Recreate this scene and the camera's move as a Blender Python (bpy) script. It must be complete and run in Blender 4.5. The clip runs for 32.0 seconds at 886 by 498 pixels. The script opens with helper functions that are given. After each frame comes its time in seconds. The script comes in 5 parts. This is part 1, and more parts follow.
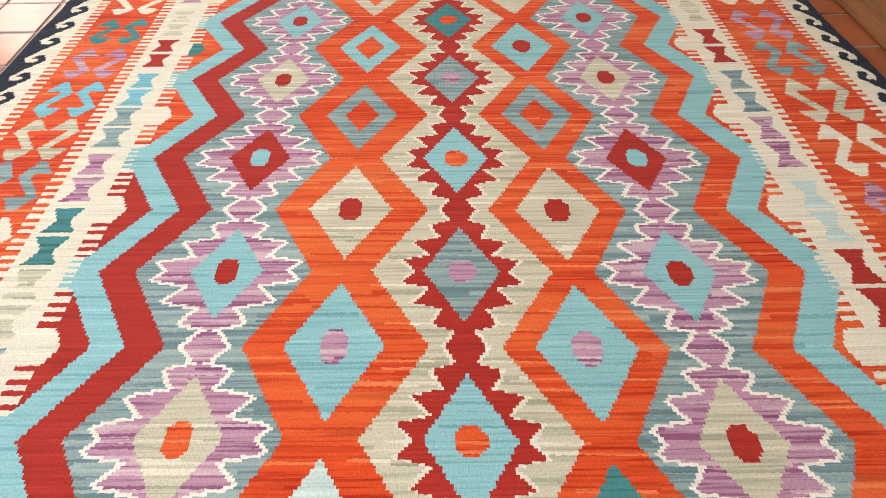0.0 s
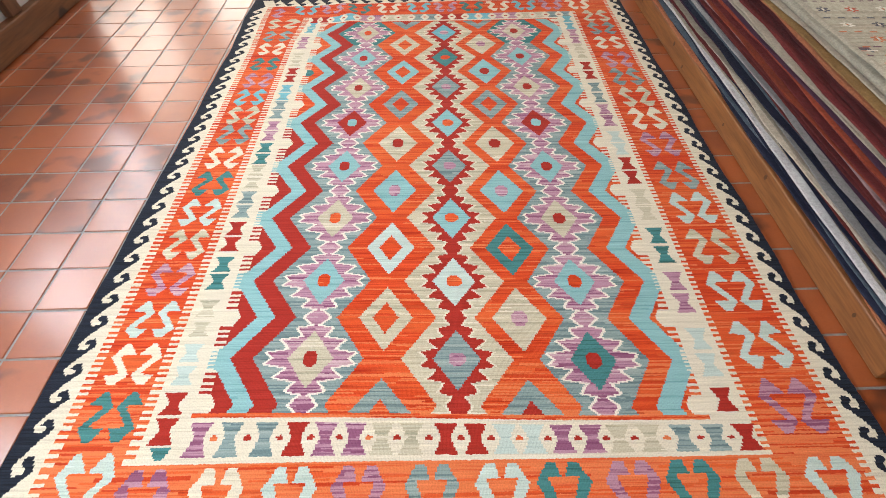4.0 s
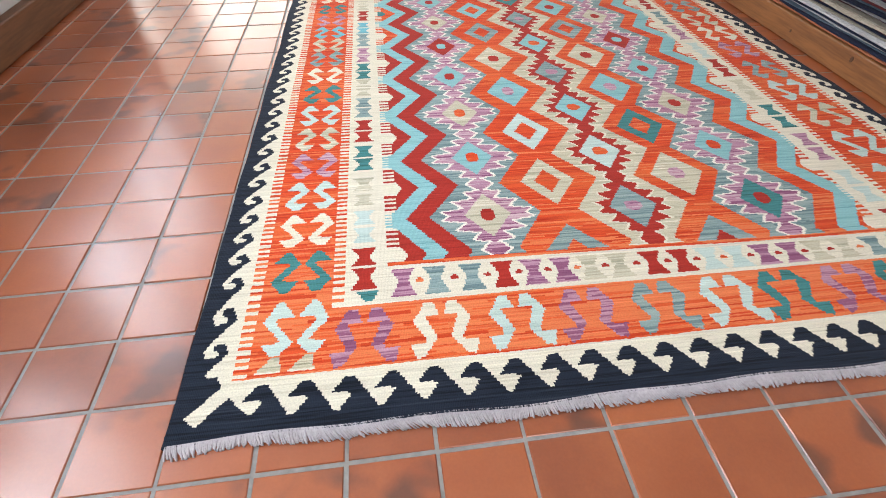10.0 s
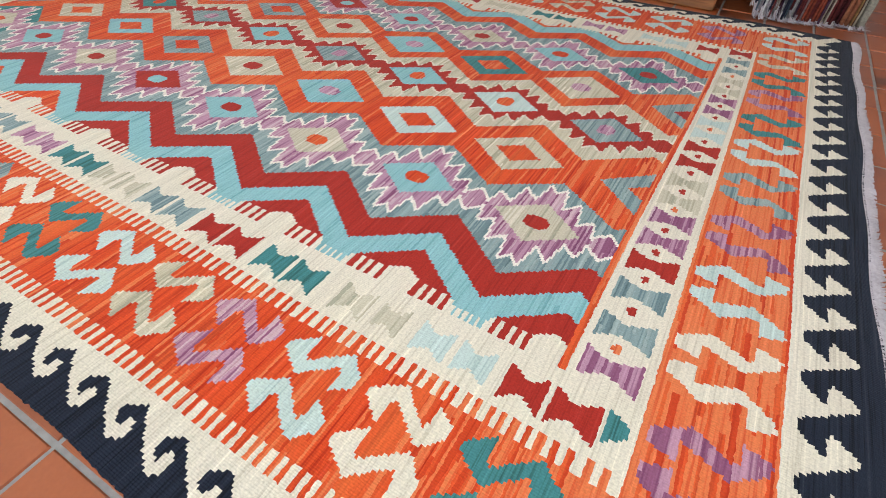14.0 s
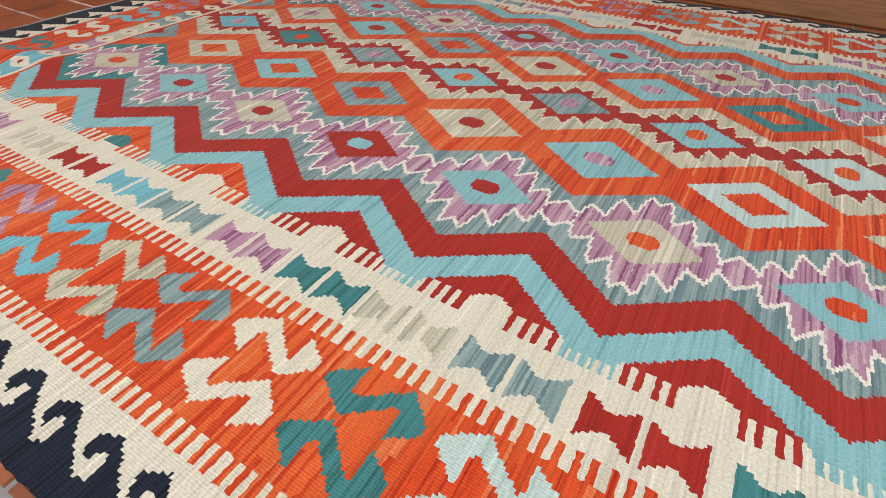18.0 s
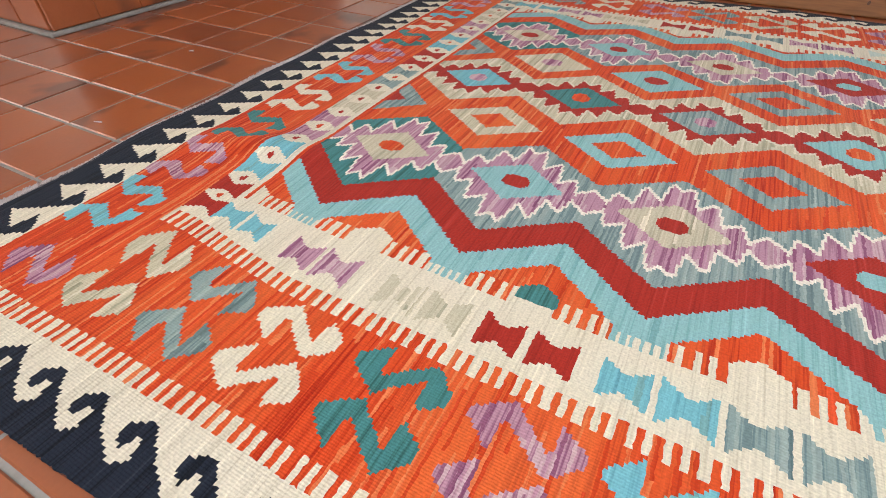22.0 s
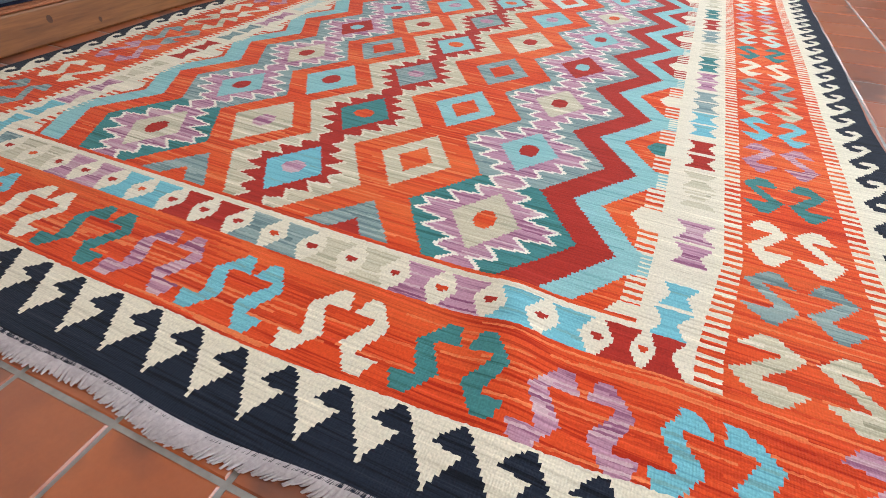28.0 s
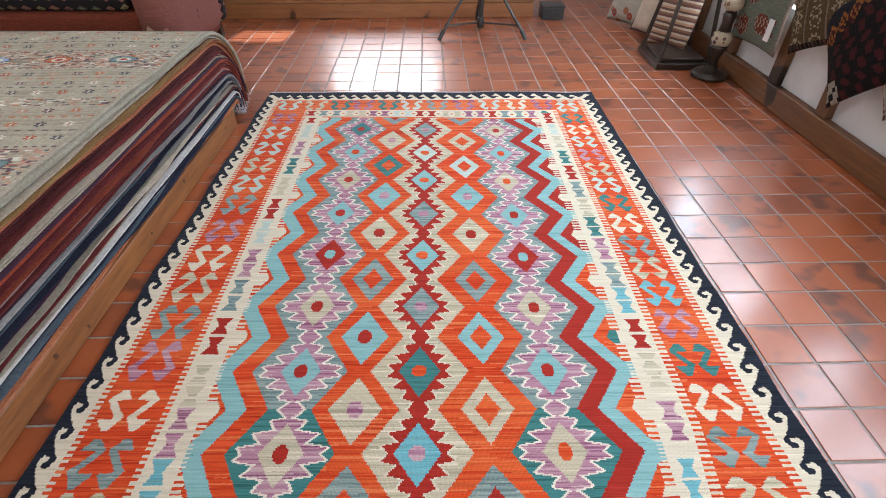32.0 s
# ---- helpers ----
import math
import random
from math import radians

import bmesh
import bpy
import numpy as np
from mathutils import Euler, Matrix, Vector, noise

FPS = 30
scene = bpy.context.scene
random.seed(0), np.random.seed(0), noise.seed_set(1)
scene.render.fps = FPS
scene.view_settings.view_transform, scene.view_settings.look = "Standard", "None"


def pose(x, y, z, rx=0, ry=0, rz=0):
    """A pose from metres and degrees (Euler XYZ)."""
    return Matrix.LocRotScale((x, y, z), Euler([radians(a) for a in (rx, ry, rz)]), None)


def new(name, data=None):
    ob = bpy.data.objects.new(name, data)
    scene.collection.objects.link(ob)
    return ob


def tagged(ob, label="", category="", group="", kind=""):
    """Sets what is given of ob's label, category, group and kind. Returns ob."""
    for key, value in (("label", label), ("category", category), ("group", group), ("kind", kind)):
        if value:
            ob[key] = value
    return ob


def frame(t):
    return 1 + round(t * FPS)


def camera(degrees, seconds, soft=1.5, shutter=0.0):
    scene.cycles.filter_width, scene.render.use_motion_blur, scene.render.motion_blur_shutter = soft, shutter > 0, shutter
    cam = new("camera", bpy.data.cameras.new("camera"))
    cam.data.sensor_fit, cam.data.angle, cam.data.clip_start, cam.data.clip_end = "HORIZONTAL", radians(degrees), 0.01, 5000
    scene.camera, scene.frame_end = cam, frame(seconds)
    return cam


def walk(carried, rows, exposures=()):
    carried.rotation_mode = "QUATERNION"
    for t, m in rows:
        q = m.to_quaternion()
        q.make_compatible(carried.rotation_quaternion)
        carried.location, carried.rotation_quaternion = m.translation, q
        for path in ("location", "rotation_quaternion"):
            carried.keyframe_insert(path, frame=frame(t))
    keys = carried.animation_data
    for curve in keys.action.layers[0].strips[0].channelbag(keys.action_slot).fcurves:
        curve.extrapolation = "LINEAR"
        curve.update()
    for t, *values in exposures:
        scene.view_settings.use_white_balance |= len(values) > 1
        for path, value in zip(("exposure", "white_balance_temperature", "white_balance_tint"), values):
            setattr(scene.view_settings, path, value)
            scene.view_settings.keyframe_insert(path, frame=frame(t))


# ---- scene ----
cam = camera(85.7, 32.0, 1.0)
PATH = [
    (0, pose(-0.0166, -0.7465, 0.6863, 36.416, 0.283, -0.899)),
    (0.5, pose(-0.0135, -0.7881, 0.7131, 37.051, 0.343, -0.787)),
    (1, pose(-0.0156, -0.8753, 0.7752, 38.073, 0.330, -0.736)),
    (1.5, pose(-0.0140, -1.0126, 0.8529, 39.266, 0.500, -0.635)),
    (2, pose(-0.0156, -1.1452, 0.9166, 40.034, 0.622, -0.733)),
    (2.5, pose(-0.0116, -1.2972, 0.9801, 39.529, 0.704, -0.653)),
    (3, pose(-0.0099, -1.4593, 1.0654, 40.478, 0.685, -0.529)),
    (3.5, pose(-0.0081, -1.6480, 1.1703, 41.231, 0.419, -0.581)),
    (4, pose(-0.0080, -1.7233, 1.1961, 40.356, 0.590, -0.617)),
    (4.5, pose(-0.0075, -1.8876, 1.2876, 40.782, 0.494, -0.633)),
    (6.5, pose(0.0107, -2.0717, 1.4023, 43.060, 0.849, 0.602)),
    (7.0, pose(-0.0009, -2.0684, 1.3906, 43.244, 0.817, 0.618)),
    (7.5, pose(-0.0214, -2.0491, 1.3024, 43.608, 0.839, 0.629)),
    (8.0, pose(-0.0936, -2.0339, 1.2065, 43.345, 0.808, 0.691)),
    (8.5, pose(-0.1308, -2.0338, 1.0496, 43.794, 0.919, 0.785)),
    (9.0, pose(-0.2208, -2.0493, 0.9522, 43.992, 1.034, 0.886)),
    (9.5, pose(-0.4027, -2.0675, 0.9075, 44.061, 0.243, -0.898)),
    (10.0, pose(-0.6053, -2.0510, 0.8606, 44.480, 0.105, -6.405)),
    (10.5, pose(-0.7326, -2.0071, 0.7888, 44.243, -0.057, -13.999)),
    (11.0, pose(-0.8283, -1.9232, 0.7316, 44.073, -0.498, -21.878)),
    (11.5, pose(-0.8942, -1.8605, 0.6912, 44.246, -0.769, -29.915)),
    (12.0, pose(-0.9734, -1.7648, 0.6834, 44.587, -1.171, -38.407)),
    (12.5, pose(-1.0390, -1.6384, 0.6972, 44.790, -1.191, -47.076)),
    (13.0, pose(-1.0574, -1.4892, 0.6511, 45.328, -1.377, -56.545)),
    (13.5, pose(-1.0648, -1.3783, 0.6225, 45.436, -1.365, -58.779)),
    (15.5, pose(-1.0233, -1.0461, 0.4841, 47.931, -1.333, -59.032)),
    (16.0, pose(-1.0282, -0.9648, 0.4788, 48.024, -1.260, -58.871)),
    (16.5, pose(-1.0315, -0.8892, 0.4893, 47.729, -1.236, -58.343)),
    (17.0, pose(-1.0278, -0.7749, 0.4874, 47.910, -1.055, -58.616)),
    (17.5, pose(-1.0254, -0.6787, 0.4870, 47.920, -0.961, -58.723)),
    (18.0, pose(-1.0307, -0.5821, 0.4907, 48.028, -0.892, -58.628)),
    (18.5, pose(-1.0353, -0.4729, 0.4921, 48.089, -0.994, -58.594)),
    (19.0, pose(-1.0349, -0.3764, 0.4940, 48.314, -0.755, -58.987)),
    (19.5, pose(-1.0404, -0.2833, 0.4986, 48.140, -0.879, -58.885)),
    (20.0, pose(-1.0439, -0.1622, 0.4981, 48.475, -0.613, -59.121)),
    (20.5, pose(-1.0461, -0.0374, 0.4879, 48.434, -0.540, -59.159)),
    (21.0, pose(-1.0618, 0.0552, 0.4982, 48.640, -0.342, -58.435)),
    (21.5, pose(-1.0692, 0.1718, 0.4867, 48.765, -0.208, -59.141)),
    (22.0, pose(-1.0858, 0.3057, 0.4792, 48.669, -0.078, -61.369)),
    (22.5, pose(-1.0997, 0.4297, 0.4904, 48.606, -0.004, -64.138)),
    (23.0, pose(-1.1199, 0.5399, 0.4871, 48.566, 0.433, -64.297)),
    (23.5, pose(-1.1355, 0.6511, 0.4918, 48.809, 0.440, -69.644)),
    (24.0, pose(-1.1560, 0.7413, 0.5057, 48.599, 0.574, -76.005)),
    (24.5, pose(-1.1620, 0.8740, 0.5119, 48.690, 0.073, -85.038)),
    (25.0, pose(-1.1661, 1.0034, 0.5014, 48.299, -0.264, -96.075)),
    (25.5, pose(-1.1283, 1.1064, 0.5186, 48.396, -0.098, -108.360)),
    (26.0, pose(-1.0573, 1.2063, 0.5065, 48.018, -0.508, -119.126)),
    (26.5, pose(-0.9459, 1.2689, 0.5191, 48.102, -0.809, -129.018)),
    (28.5, pose(-0.4838, 1.4503, 0.5000, 49.627, -0.750, -162.907)),
    (29.0, pose(-0.3632, 1.4618, 0.5288, 49.853, -0.495, -169.571)),
    (29.5, pose(-0.1956, 1.4971, 0.6094, 49.543, -0.709, -173.944)),
    (30.0, pose(-0.1266, 1.4772, 0.7585, 49.192, -0.130, -177.881)),
    (30.5, pose(-0.1127, 1.4440, 0.9185, 49.408, -0.365, -180.257)),
    (31.0, pose(-0.1073, 1.4149, 1.0950, 49.365, -0.470, -180.493)),
    (31.5, pose(-0.0754, 1.4184, 1.2252, 49.170, -0.588, -180.519)),
    (32.0, pose(-0.0467, 1.4285, 1.2722, 49.460, -0.254, -180.516)),
]

walk(cam, PATH, [(0.0, 0.60, 7100, 12), (5.0, 0.58, 7000, 12), (8.0, 0.55, 6750, 11), (10.0, 0.54, 6600, 10), (13.0, 0.35, 6700, 11), (17.0, 0.18, 6850, 11), (20.0, 0.26, 7050, 13), (21.0, 0.32, 7050, 13), (22.5, 0.42, 6900, 12), (24.0, 0.46, 6450, 9), (26.0, 0.46, 6350, 9), (29.0, 0.56, 6600, 10), (32.0, 0.55, 6450, 11)])

# ---------------------------------------------------------------- light
world = bpy.data.worlds.new("daylight")
scene.world = world
world.use_nodes = True
wn = world.node_tree.nodes
sky = wn.new("ShaderNodeTexSky")
sky.sky_type = "NISHITA"
sky.sun_disc = False
sky.sun_elevation = radians(49.6)
sky.sun_rotation = radians(191)
wn["Background"].inputs["Strength"].default_value = 0.12
world.node_tree.links.new(sky.outputs["Color"], wn["Background"].inputs["Color"])

sun_data = bpy.data.lights.new("sun", "SUN")
sun_data.energy, sun_data.angle, sun_data.color = 5.0, radians(0.5), (1.0, 0.93, 0.84)
sun = new("sun", sun_data)
SUN_AIM = Vector((0.2, 1.0, -1.2))
sun.matrix_world = Matrix.Translation((1.5, -6, 5)) @ SUN_AIM.to_track_quat("-Z", "Y").to_matrix().to_4x4()


def window_light(x, y, z, wide, high, turn, watts, colour):
    """Area lamp in a wall opening, for sky light and for added fill."""
    data = bpy.data.lights.new("window_light", "AREA")
    data.shape, data.size, data.size_y, data.energy, data.color = "RECTANGLE", wide, high, watts, colour
    ob = new("window_light", data)
    ob.matrix_world = pose(x, y, z, 90, 0, turn)
    return ob


COOL, NEUTRAL = (0.76, 0.87, 1.0), (1.0, 0.945, 0.86)
window_light(-2.33, -1.60, 1.30, 1.6, 1.55, -90, 114, COOL)
window_light(-2.33, 0.45, 1.30, 1.6, 1.55, -90, 76, COOL)
window_light(-3.46, 3.5, 1.6, 1.7, 1.3, -90, 36, NEUTRAL)
window_light(0.65, -4.96, 1.29, 1.4, 0.62, 0, 38, (0.94, 0.96, 1.0))
window_light(-2.2, 4.98, 1.6, 1.9, 1.3, 180, 36, NEUTRAL)
# fill light: the east window is unseen, added to lift the rug
window_light(3.97, 0.2, 1.6, 2.6, 1.0, 90, 26, NEUTRAL)
# added lamp in an unseen north-east opening, brightens the top of the pile
window_light(1.95, 4.98, 1.7, 1.9, 1.3, 180, 58, NEUTRAL)


# ---------------------------------------------------------------- materials
def material(name):
    m = bpy.data.materials.new(name)
    m.use_nodes = True
    t = m.node_tree
    return m, t.nodes, t.links, t.nodes["Principled BSDF"]


def mapped(n, l, scale, coords="Object", shift=0.0):
    tc, mp = n.new("ShaderNodeTexCoord"), n.new("ShaderNodeMapping")
    mp.inputs["Location"].default_value = (shift, shift * 0.7, 0)
    mp.inputs["Scale"].default_value = scale
    l.new(tc.outputs[coords], mp.inputs["Vector"])
    return mp.outputs["Vector"]


def noise_node(n, l, vec, scale, detail=3.0, rough=0.55):
    t = n.new("ShaderNodeTexNoise")
    t.inputs["Scale"].default_value, t.inputs["Detail"].default_value, t.inputs["Roughness"].default_value = scale, detail, rough
    l.new(vec, t.inputs["Vector"])
    return t.outputs["Fac"]


def ramp(n, l, fac, stops):
    r = n.new("ShaderNodeValToRGB")
    while len(r.color_ramp.elements) < len(stops):
        r.color_ramp.elements.new(0.5)
    for e, (p, c) in zip(r.color_ramp.elements, stops):
        e.position, e.color = p, (*c, 1) if len(c) == 3 else c
    l.new(fac, r.inputs["Fac"])
    return r.outputs["Color"]


def mix(n, l, fac, a, b, kind="MIX"):
    x = n.new("ShaderNodeMix")
    x.data_type, x.blend_type = "RGBA", kind
    for value, slot in ((fac, 0), (a, 6), (b, 7)):
        if isinstance(value, (int, float)):
            x.inputs[slot].default_value = value
        elif isinstance(value, tuple):
            x.inputs[slot].default_value = (*value, 1)
        else:
            l.new(value, x.inputs[slot])
    return x.outputs[2]


def maths(n, l, op, a, b=0.0):
    x = n.new("ShaderNodeMath")
    x.operation = op
    for i, value in enumerate((a, b)):
        if isinstance(value, (int, float)):
            x.inputs[i].default_value = value
        else:
            l.new(value, x.inputs[i])
    return x.outputs[0]


def bump(n, l, height, bsdf, strength=0.4, distance=0.002):
    b = n.new("ShaderNodeBump")
    b.inputs["Strength"].default_value, b.inputs["Distance"].default_value = strength, distance
    l.new(height, b.inputs["Height"])
    l.new(b.outputs["Normal"], bsdf.inputs["Normal"])


def yarn(name, base, streak, amount=0.5, band=0.0, band_colour=(0, 0, 0)):
    """Hand-spun dyed wool, woven flat: fine ribs along the warp, dye streaks along the weft."""
    m, n, l, b = material(name)
    shift = 7.3 * (sum(map(ord, name)) % 37)                # every dye lot has streaks of its own
    weft = noise_node(n, l, mapped(n, l, (5.0, 240, 1), "Object", shift), 1.0, 2.0)
    lot = noise_node(n, l, mapped(n, l, (2.4, 75, 1), "Object", shift), 1.0, 3.0, 0.75)
    fleck = noise_node(n, l, mapped(n, l, (330, 250, 1)), 1.0, 1.0)
    s = maths(n, l, "ADD", maths(n, l, "MULTIPLY", weft, 0.55), maths(n, l, "MULTIPLY", lot, 0.45))
    c = ramp(n, l, s, [(0.36 + 0.06 * amount, streak), (0.50, base), (0.56, base), (0.66, tuple(min(1, v * 1.22 + 0.012) for v in base))])
    if band:
        wide = noise_node(n, l, mapped(n, l, (0.5, 5.0, 1), "Object", shift), 1.0, 4.0, 0.7)
        c = mix(n, l, maths(n, l, "MULTIPLY", ramp(n, l, wide, [(0.45, (0, 0, 0)), (0.6, (1, 1, 1))]), band), c, band_colour)
    c = mix(n, l, 0.42, c, ramp(n, l, fleck, [(0.3, (0.55, 0.55, 0.55)), (0.66, (1, 1, 1))]), "MULTIPLY")
    l.new(c, b.inputs["Base Color"])
    b.inputs["Roughness"].default_value, b.inputs["Specular IOR Level"].default_value = 0.88, 0.12
    b.inputs["Sheen Weight"].default_value = 0.04
    wave = n.new("ShaderNodeTexWave")
    wave.wave_type, wave.bands_direction = "BANDS", "X"
    wave.inputs["Scale"].default_value, wave.inputs["Distortion"].default_value, wave.inputs["Detail"].default_value = 1.0, 1.4, 1.0
    l.new(mapped(n, l, (95, 40, 1)), wave.inputs["Vector"])
    h = maths(n, l, "ADD", maths(n, l, "MULTIPLY", wave.outputs["Fac"], 0.28), maths(n, l, "MULTIPLY", fleck, 0.8))
    h = maths(n, l, "ADD", h, maths(n, l, "MULTIPLY", weft, 0.7))
    bump(n, l, h, b, 0.55, 0.0018)
    return m


ORANGE, RED, CREAM, NAVY, SKYBLUE, SLATE, MAUVE, BEIGE, GREEN, PALE, AQUA, WHITE, ORANGE_LIGHT, ORANGE_DARK, SLATE_DARK, SLATE_PALE, MAUVE_DARK, MAUVE_PALE, BEIGE_DARK, BLUE_DARK = range(20)
YARN = [
    yarn("wool_orange", (0.66, 0.070, 0.016), (0.40, 0.022, 0.007), 0.9, 0.6, (0.76, 0.165, 0.042)),
    yarn("wool_red", (0.385, 0.027, 0.017), (0.30, 0.020, 0.013), 0.4),
    yarn("wool_cream", (0.71, 0.645, 0.51), (0.58, 0.52, 0.40), 0.4),
    yarn("wool_navy", (0.014, 0.019, 0.032), (0.006, 0.008, 0.013), 0.9),
    yarn("wool_sky_blue", (0.25, 0.475, 0.485), (0.17, 0.37, 0.37), 0.5),
    yarn("wool_slate_blue", (0.24, 0.325, 0.315), (0.13, 0.205, 0.215), 0.9),
    yarn("wool_mauve", (0.46, 0.245, 0.32), (0.27, 0.105, 0.18), 1.0),
    yarn("wool_beige", (0.55, 0.50, 0.37), (0.40, 0.365, 0.26), 0.7),
    yarn("wool_green", (0.055, 0.215, 0.215), (0.03, 0.12, 0.11), 0.6),
    yarn("wool_pale_blue", (0.50, 0.60, 0.55), (0.38, 0.48, 0.44), 0.5),
    yarn("wool_aqua", (0.17, 0.46, 0.53), (0.11, 0.33, 0.40), 0.5),
    yarn("wool_white", (0.78, 0.72, 0.63), (0.66, 0.60, 0.5), 0.3),
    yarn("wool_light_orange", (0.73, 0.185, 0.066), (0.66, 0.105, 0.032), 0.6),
    yarn("wool_dark_orange", (0.58, 0.055, 0.014), (0.47, 0.036, 0.010), 0.5),
    yarn("wool_dark_slate", (0.155, 0.23, 0.235), (0.10, 0.16, 0.17), 0.5),
    yarn("wool_pale_slate", (0.31, 0.385, 0.365), (0.24, 0.31, 0.30), 0.5),
    yarn("wool_plum", (0.27, 0.095, 0.175), (0.20, 0.06, 0.13), 0.5),
    yarn("wool_pale_mauve", (0.56, 0.38, 0.41), (0.42, 0.24, 0.29), 0.5),
    yarn("wool_olive_beige", (0.38, 0.36, 0.26), (0.30, 0.28, 0.19), 0.5),
    yarn("wool_mid_blue", (0.17, 0.37, 0.38), (0.13, 0.30, 0.32), 0.5),
]


def terracotta(name, per_island):
    m, n, l, b = material(name)
    src = n.new("ShaderNodeNewGeometry").outputs["Random Per Island"] if per_island else n.new("ShaderNodeObjectInfo").outputs["Random"]
    tone = ramp(n, l, src, [(0.0, (0.19, 0.042, 0.014)), (0.35, (0.29, 0.066, 0.018)), (0.7, (0.35, 0.084, 0.022)), (1.0, (0.24, 0.053, 0.016))])
    geo = n.new("ShaderNodeNewGeometry").outputs["Position"]
    def pos(scale):
        mp = n.new("ShaderNodeMapping")
        mp.inputs["Scale"].default_value = scale
        l.new(geo, mp.inputs["Vector"])
        return mp.outputs["Vector"]
    cloud = noise_node(n, l, pos((5, 5, 5)), 1.0, 4.0, 0.6)
    grit = noise_node(n, l, pos((160, 160, 160)), 1.0, 2.0)
    c = mix(n, l, ramp(n, l, cloud, [(0.35, (0, 0, 0)), (0.7, (0.6, 0.6, 0.6))]), tone, (0.42, 0.115, 0.034))
    # kiln-smoked patches on some tiles
    smoke = noise_node(n, l, pos((8.5, 10.5, 3)), 1.0, 2.0, 0.4)
    dark = maths(n, l, "MULTIPLY", ramp(n, l, smoke, [(0.50, (0, 0, 0)), (0.64, (1, 1, 1))]), maths(n, l, "MULTIPLY", maths(n, l, "GREATER_THAN", maths(n, l, "FRACT", maths(n, l, "MULTIPLY", src, 7.13)), 0.62), 0.68))
    c = mix(n, l, dark, c, (0.06, 0.024, 0.017))
    c = mix(n, l, 0.2, c, ramp(n, l, grit, [(0.3, (0.6, 0.6, 0.6)), (0.7, (1, 1, 1))]), "MULTIPLY")
    l.new(c, b.inputs["Base Color"])
    r = ramp(n, l, cloud, [(0.3, (0.36, 0.36, 0.36)), (0.75, (0.50, 0.50, 0.50))])
    l.new(r, b.inputs["Roughness"])
    b.inputs["Specular IOR Level"].default_value = 0.45
    b.inputs["Coat Weight"].default_value, b.inputs["Coat Roughness"].default_value = 0.75, 0.23
    bump(n, l, maths(n, l, "ADD", cloud, maths(n, l, "MULTIPLY", grit, 0.12)), b, 0.25, 0.003)
    return m


def plain(name, colours, scale, rough=0.6, grain=(1, 1, 1), depth=0.3, distance=0.002, spec=0.5, metal=0.0):
    m, n, l, b = material(name)
    f = noise_node(n, l, mapped(n, l, tuple(scale * g for g in grain)), 1.0, 5.0, 0.6)
    f2 = noise_node(n, l, mapped(n, l, tuple(scale * 0.13 * g for g in grain)), 1.0, 3.0)
    c = ramp(n, l, f, [(0.3, colours[0]), (0.7, colours[1])])
    c = mix(n, l, 0.35, c, ramp(n, l, f2, [(0.3, tuple(v * 0.7 for v in colours[0])), (0.7, colours[1])]))
    l.new(c, b.inputs["Base Color"])
    b.inputs["Roughness"].default_value, b.inputs["Specular IOR Level"].default_value, b.inputs["Metallic"].default_value = rough, spec, metal
    bump(n, l, f, b, depth, distance)
    return m


def timber(name, light, dark, axis=1, scale=7.0, rough=0.5):
    m, n, l, b = material(name)
    stretch = [scale * 3.2] * 3
    stretch[axis] = scale * 0.22
    f = noise_node(n, l, mapped(n, l, tuple(stretch)), 1.0, 6.0, 0.65)
    f2 = noise_node(n, l, mapped(n, l, tuple(v * 5 for v in stretch)), 1.0, 2.0)
    knots = noise_node(n, l, mapped(n, l, (4, 4, 4)), 1.0, 1.0)
    c = ramp(n, l, f, [(0.3, dark), (0.65, light)])
    c = mix(n, l, 0.3, c, ramp(n, l, f2, [(0.35, dark), (0.6, light)]))
    c = mix(n, l, ramp(n, l, knots, [(0.69, (0, 0, 0)), (0.73, (1, 1, 1))]), c, tuple(v * 0.35 for v in dark))
    l.new(c, b.inputs["Base Color"])
    b.inputs["Roughness"].default_value = rough
    bump(n, l, f, b, 0.3, 0.002)
    return m


TILE = terracotta("terracotta_tile", False)
TILE_REST = terracotta("terracotta_tile_far", True)
GROUT = plain("grout", ((0.20, 0.19, 0.18), (0.33, 0.31, 0.285)), 60, 0.9)
PLASTER = plain("white_plaster", ((0.54, 0.54, 0.55), (0.64, 0.64, 0.64)), 9, 0.9, depth=0.15)
OAK = timber("stained_oak_beam", (0.19, 0.078, 0.028), (0.07, 0.028, 0.011), 1, 9)
OAK_UP = timber("stained_oak_stud", (0.15, 0.065, 0.026), (0.06, 0.026, 0.012), 2, 7)
PINE = timber("varnished_pine", (0.27, 0.105, 0.030), (0.11, 0.038, 0.012), 1, 9, 0.5)
PINE_X = timber("varnished_pine_cross", (0.31, 0.128, 0.044), (0.12, 0.042, 0.015), 0, 9, 0.6)
KNOT = plain("pine_knot", ((0.055, 0.020, 0.008), (0.10, 0.036, 0.014)), 90, 0.5)
DARK_WOOD = timber("dark_stained_wood", (0.035, 0.022, 0.016), (0.010, 0.007, 0.006), 2, 8, 0.3)
BLACK_METAL = plain("black_metal", ((0.012, 0.012, 0.013), (0.03, 0.03, 0.03)), 30, 0.4)
CEILING = plain("ceiling_paint", ((0.68, 0.66, 0.62), (0.78, 0.76, 0.72)), 4, 0.9, depth=0.1)


# ---------------------------------------------------------------- mesh helpers
def mesh_of(name, bm, mats):
    me = bpy.data.meshes.new(name)
    bm.to_mesh(me)
    bm.free()
    for m in mats if isinstance(mats, (list, tuple)) else [mats]:
        me.materials.append(m)
    return me


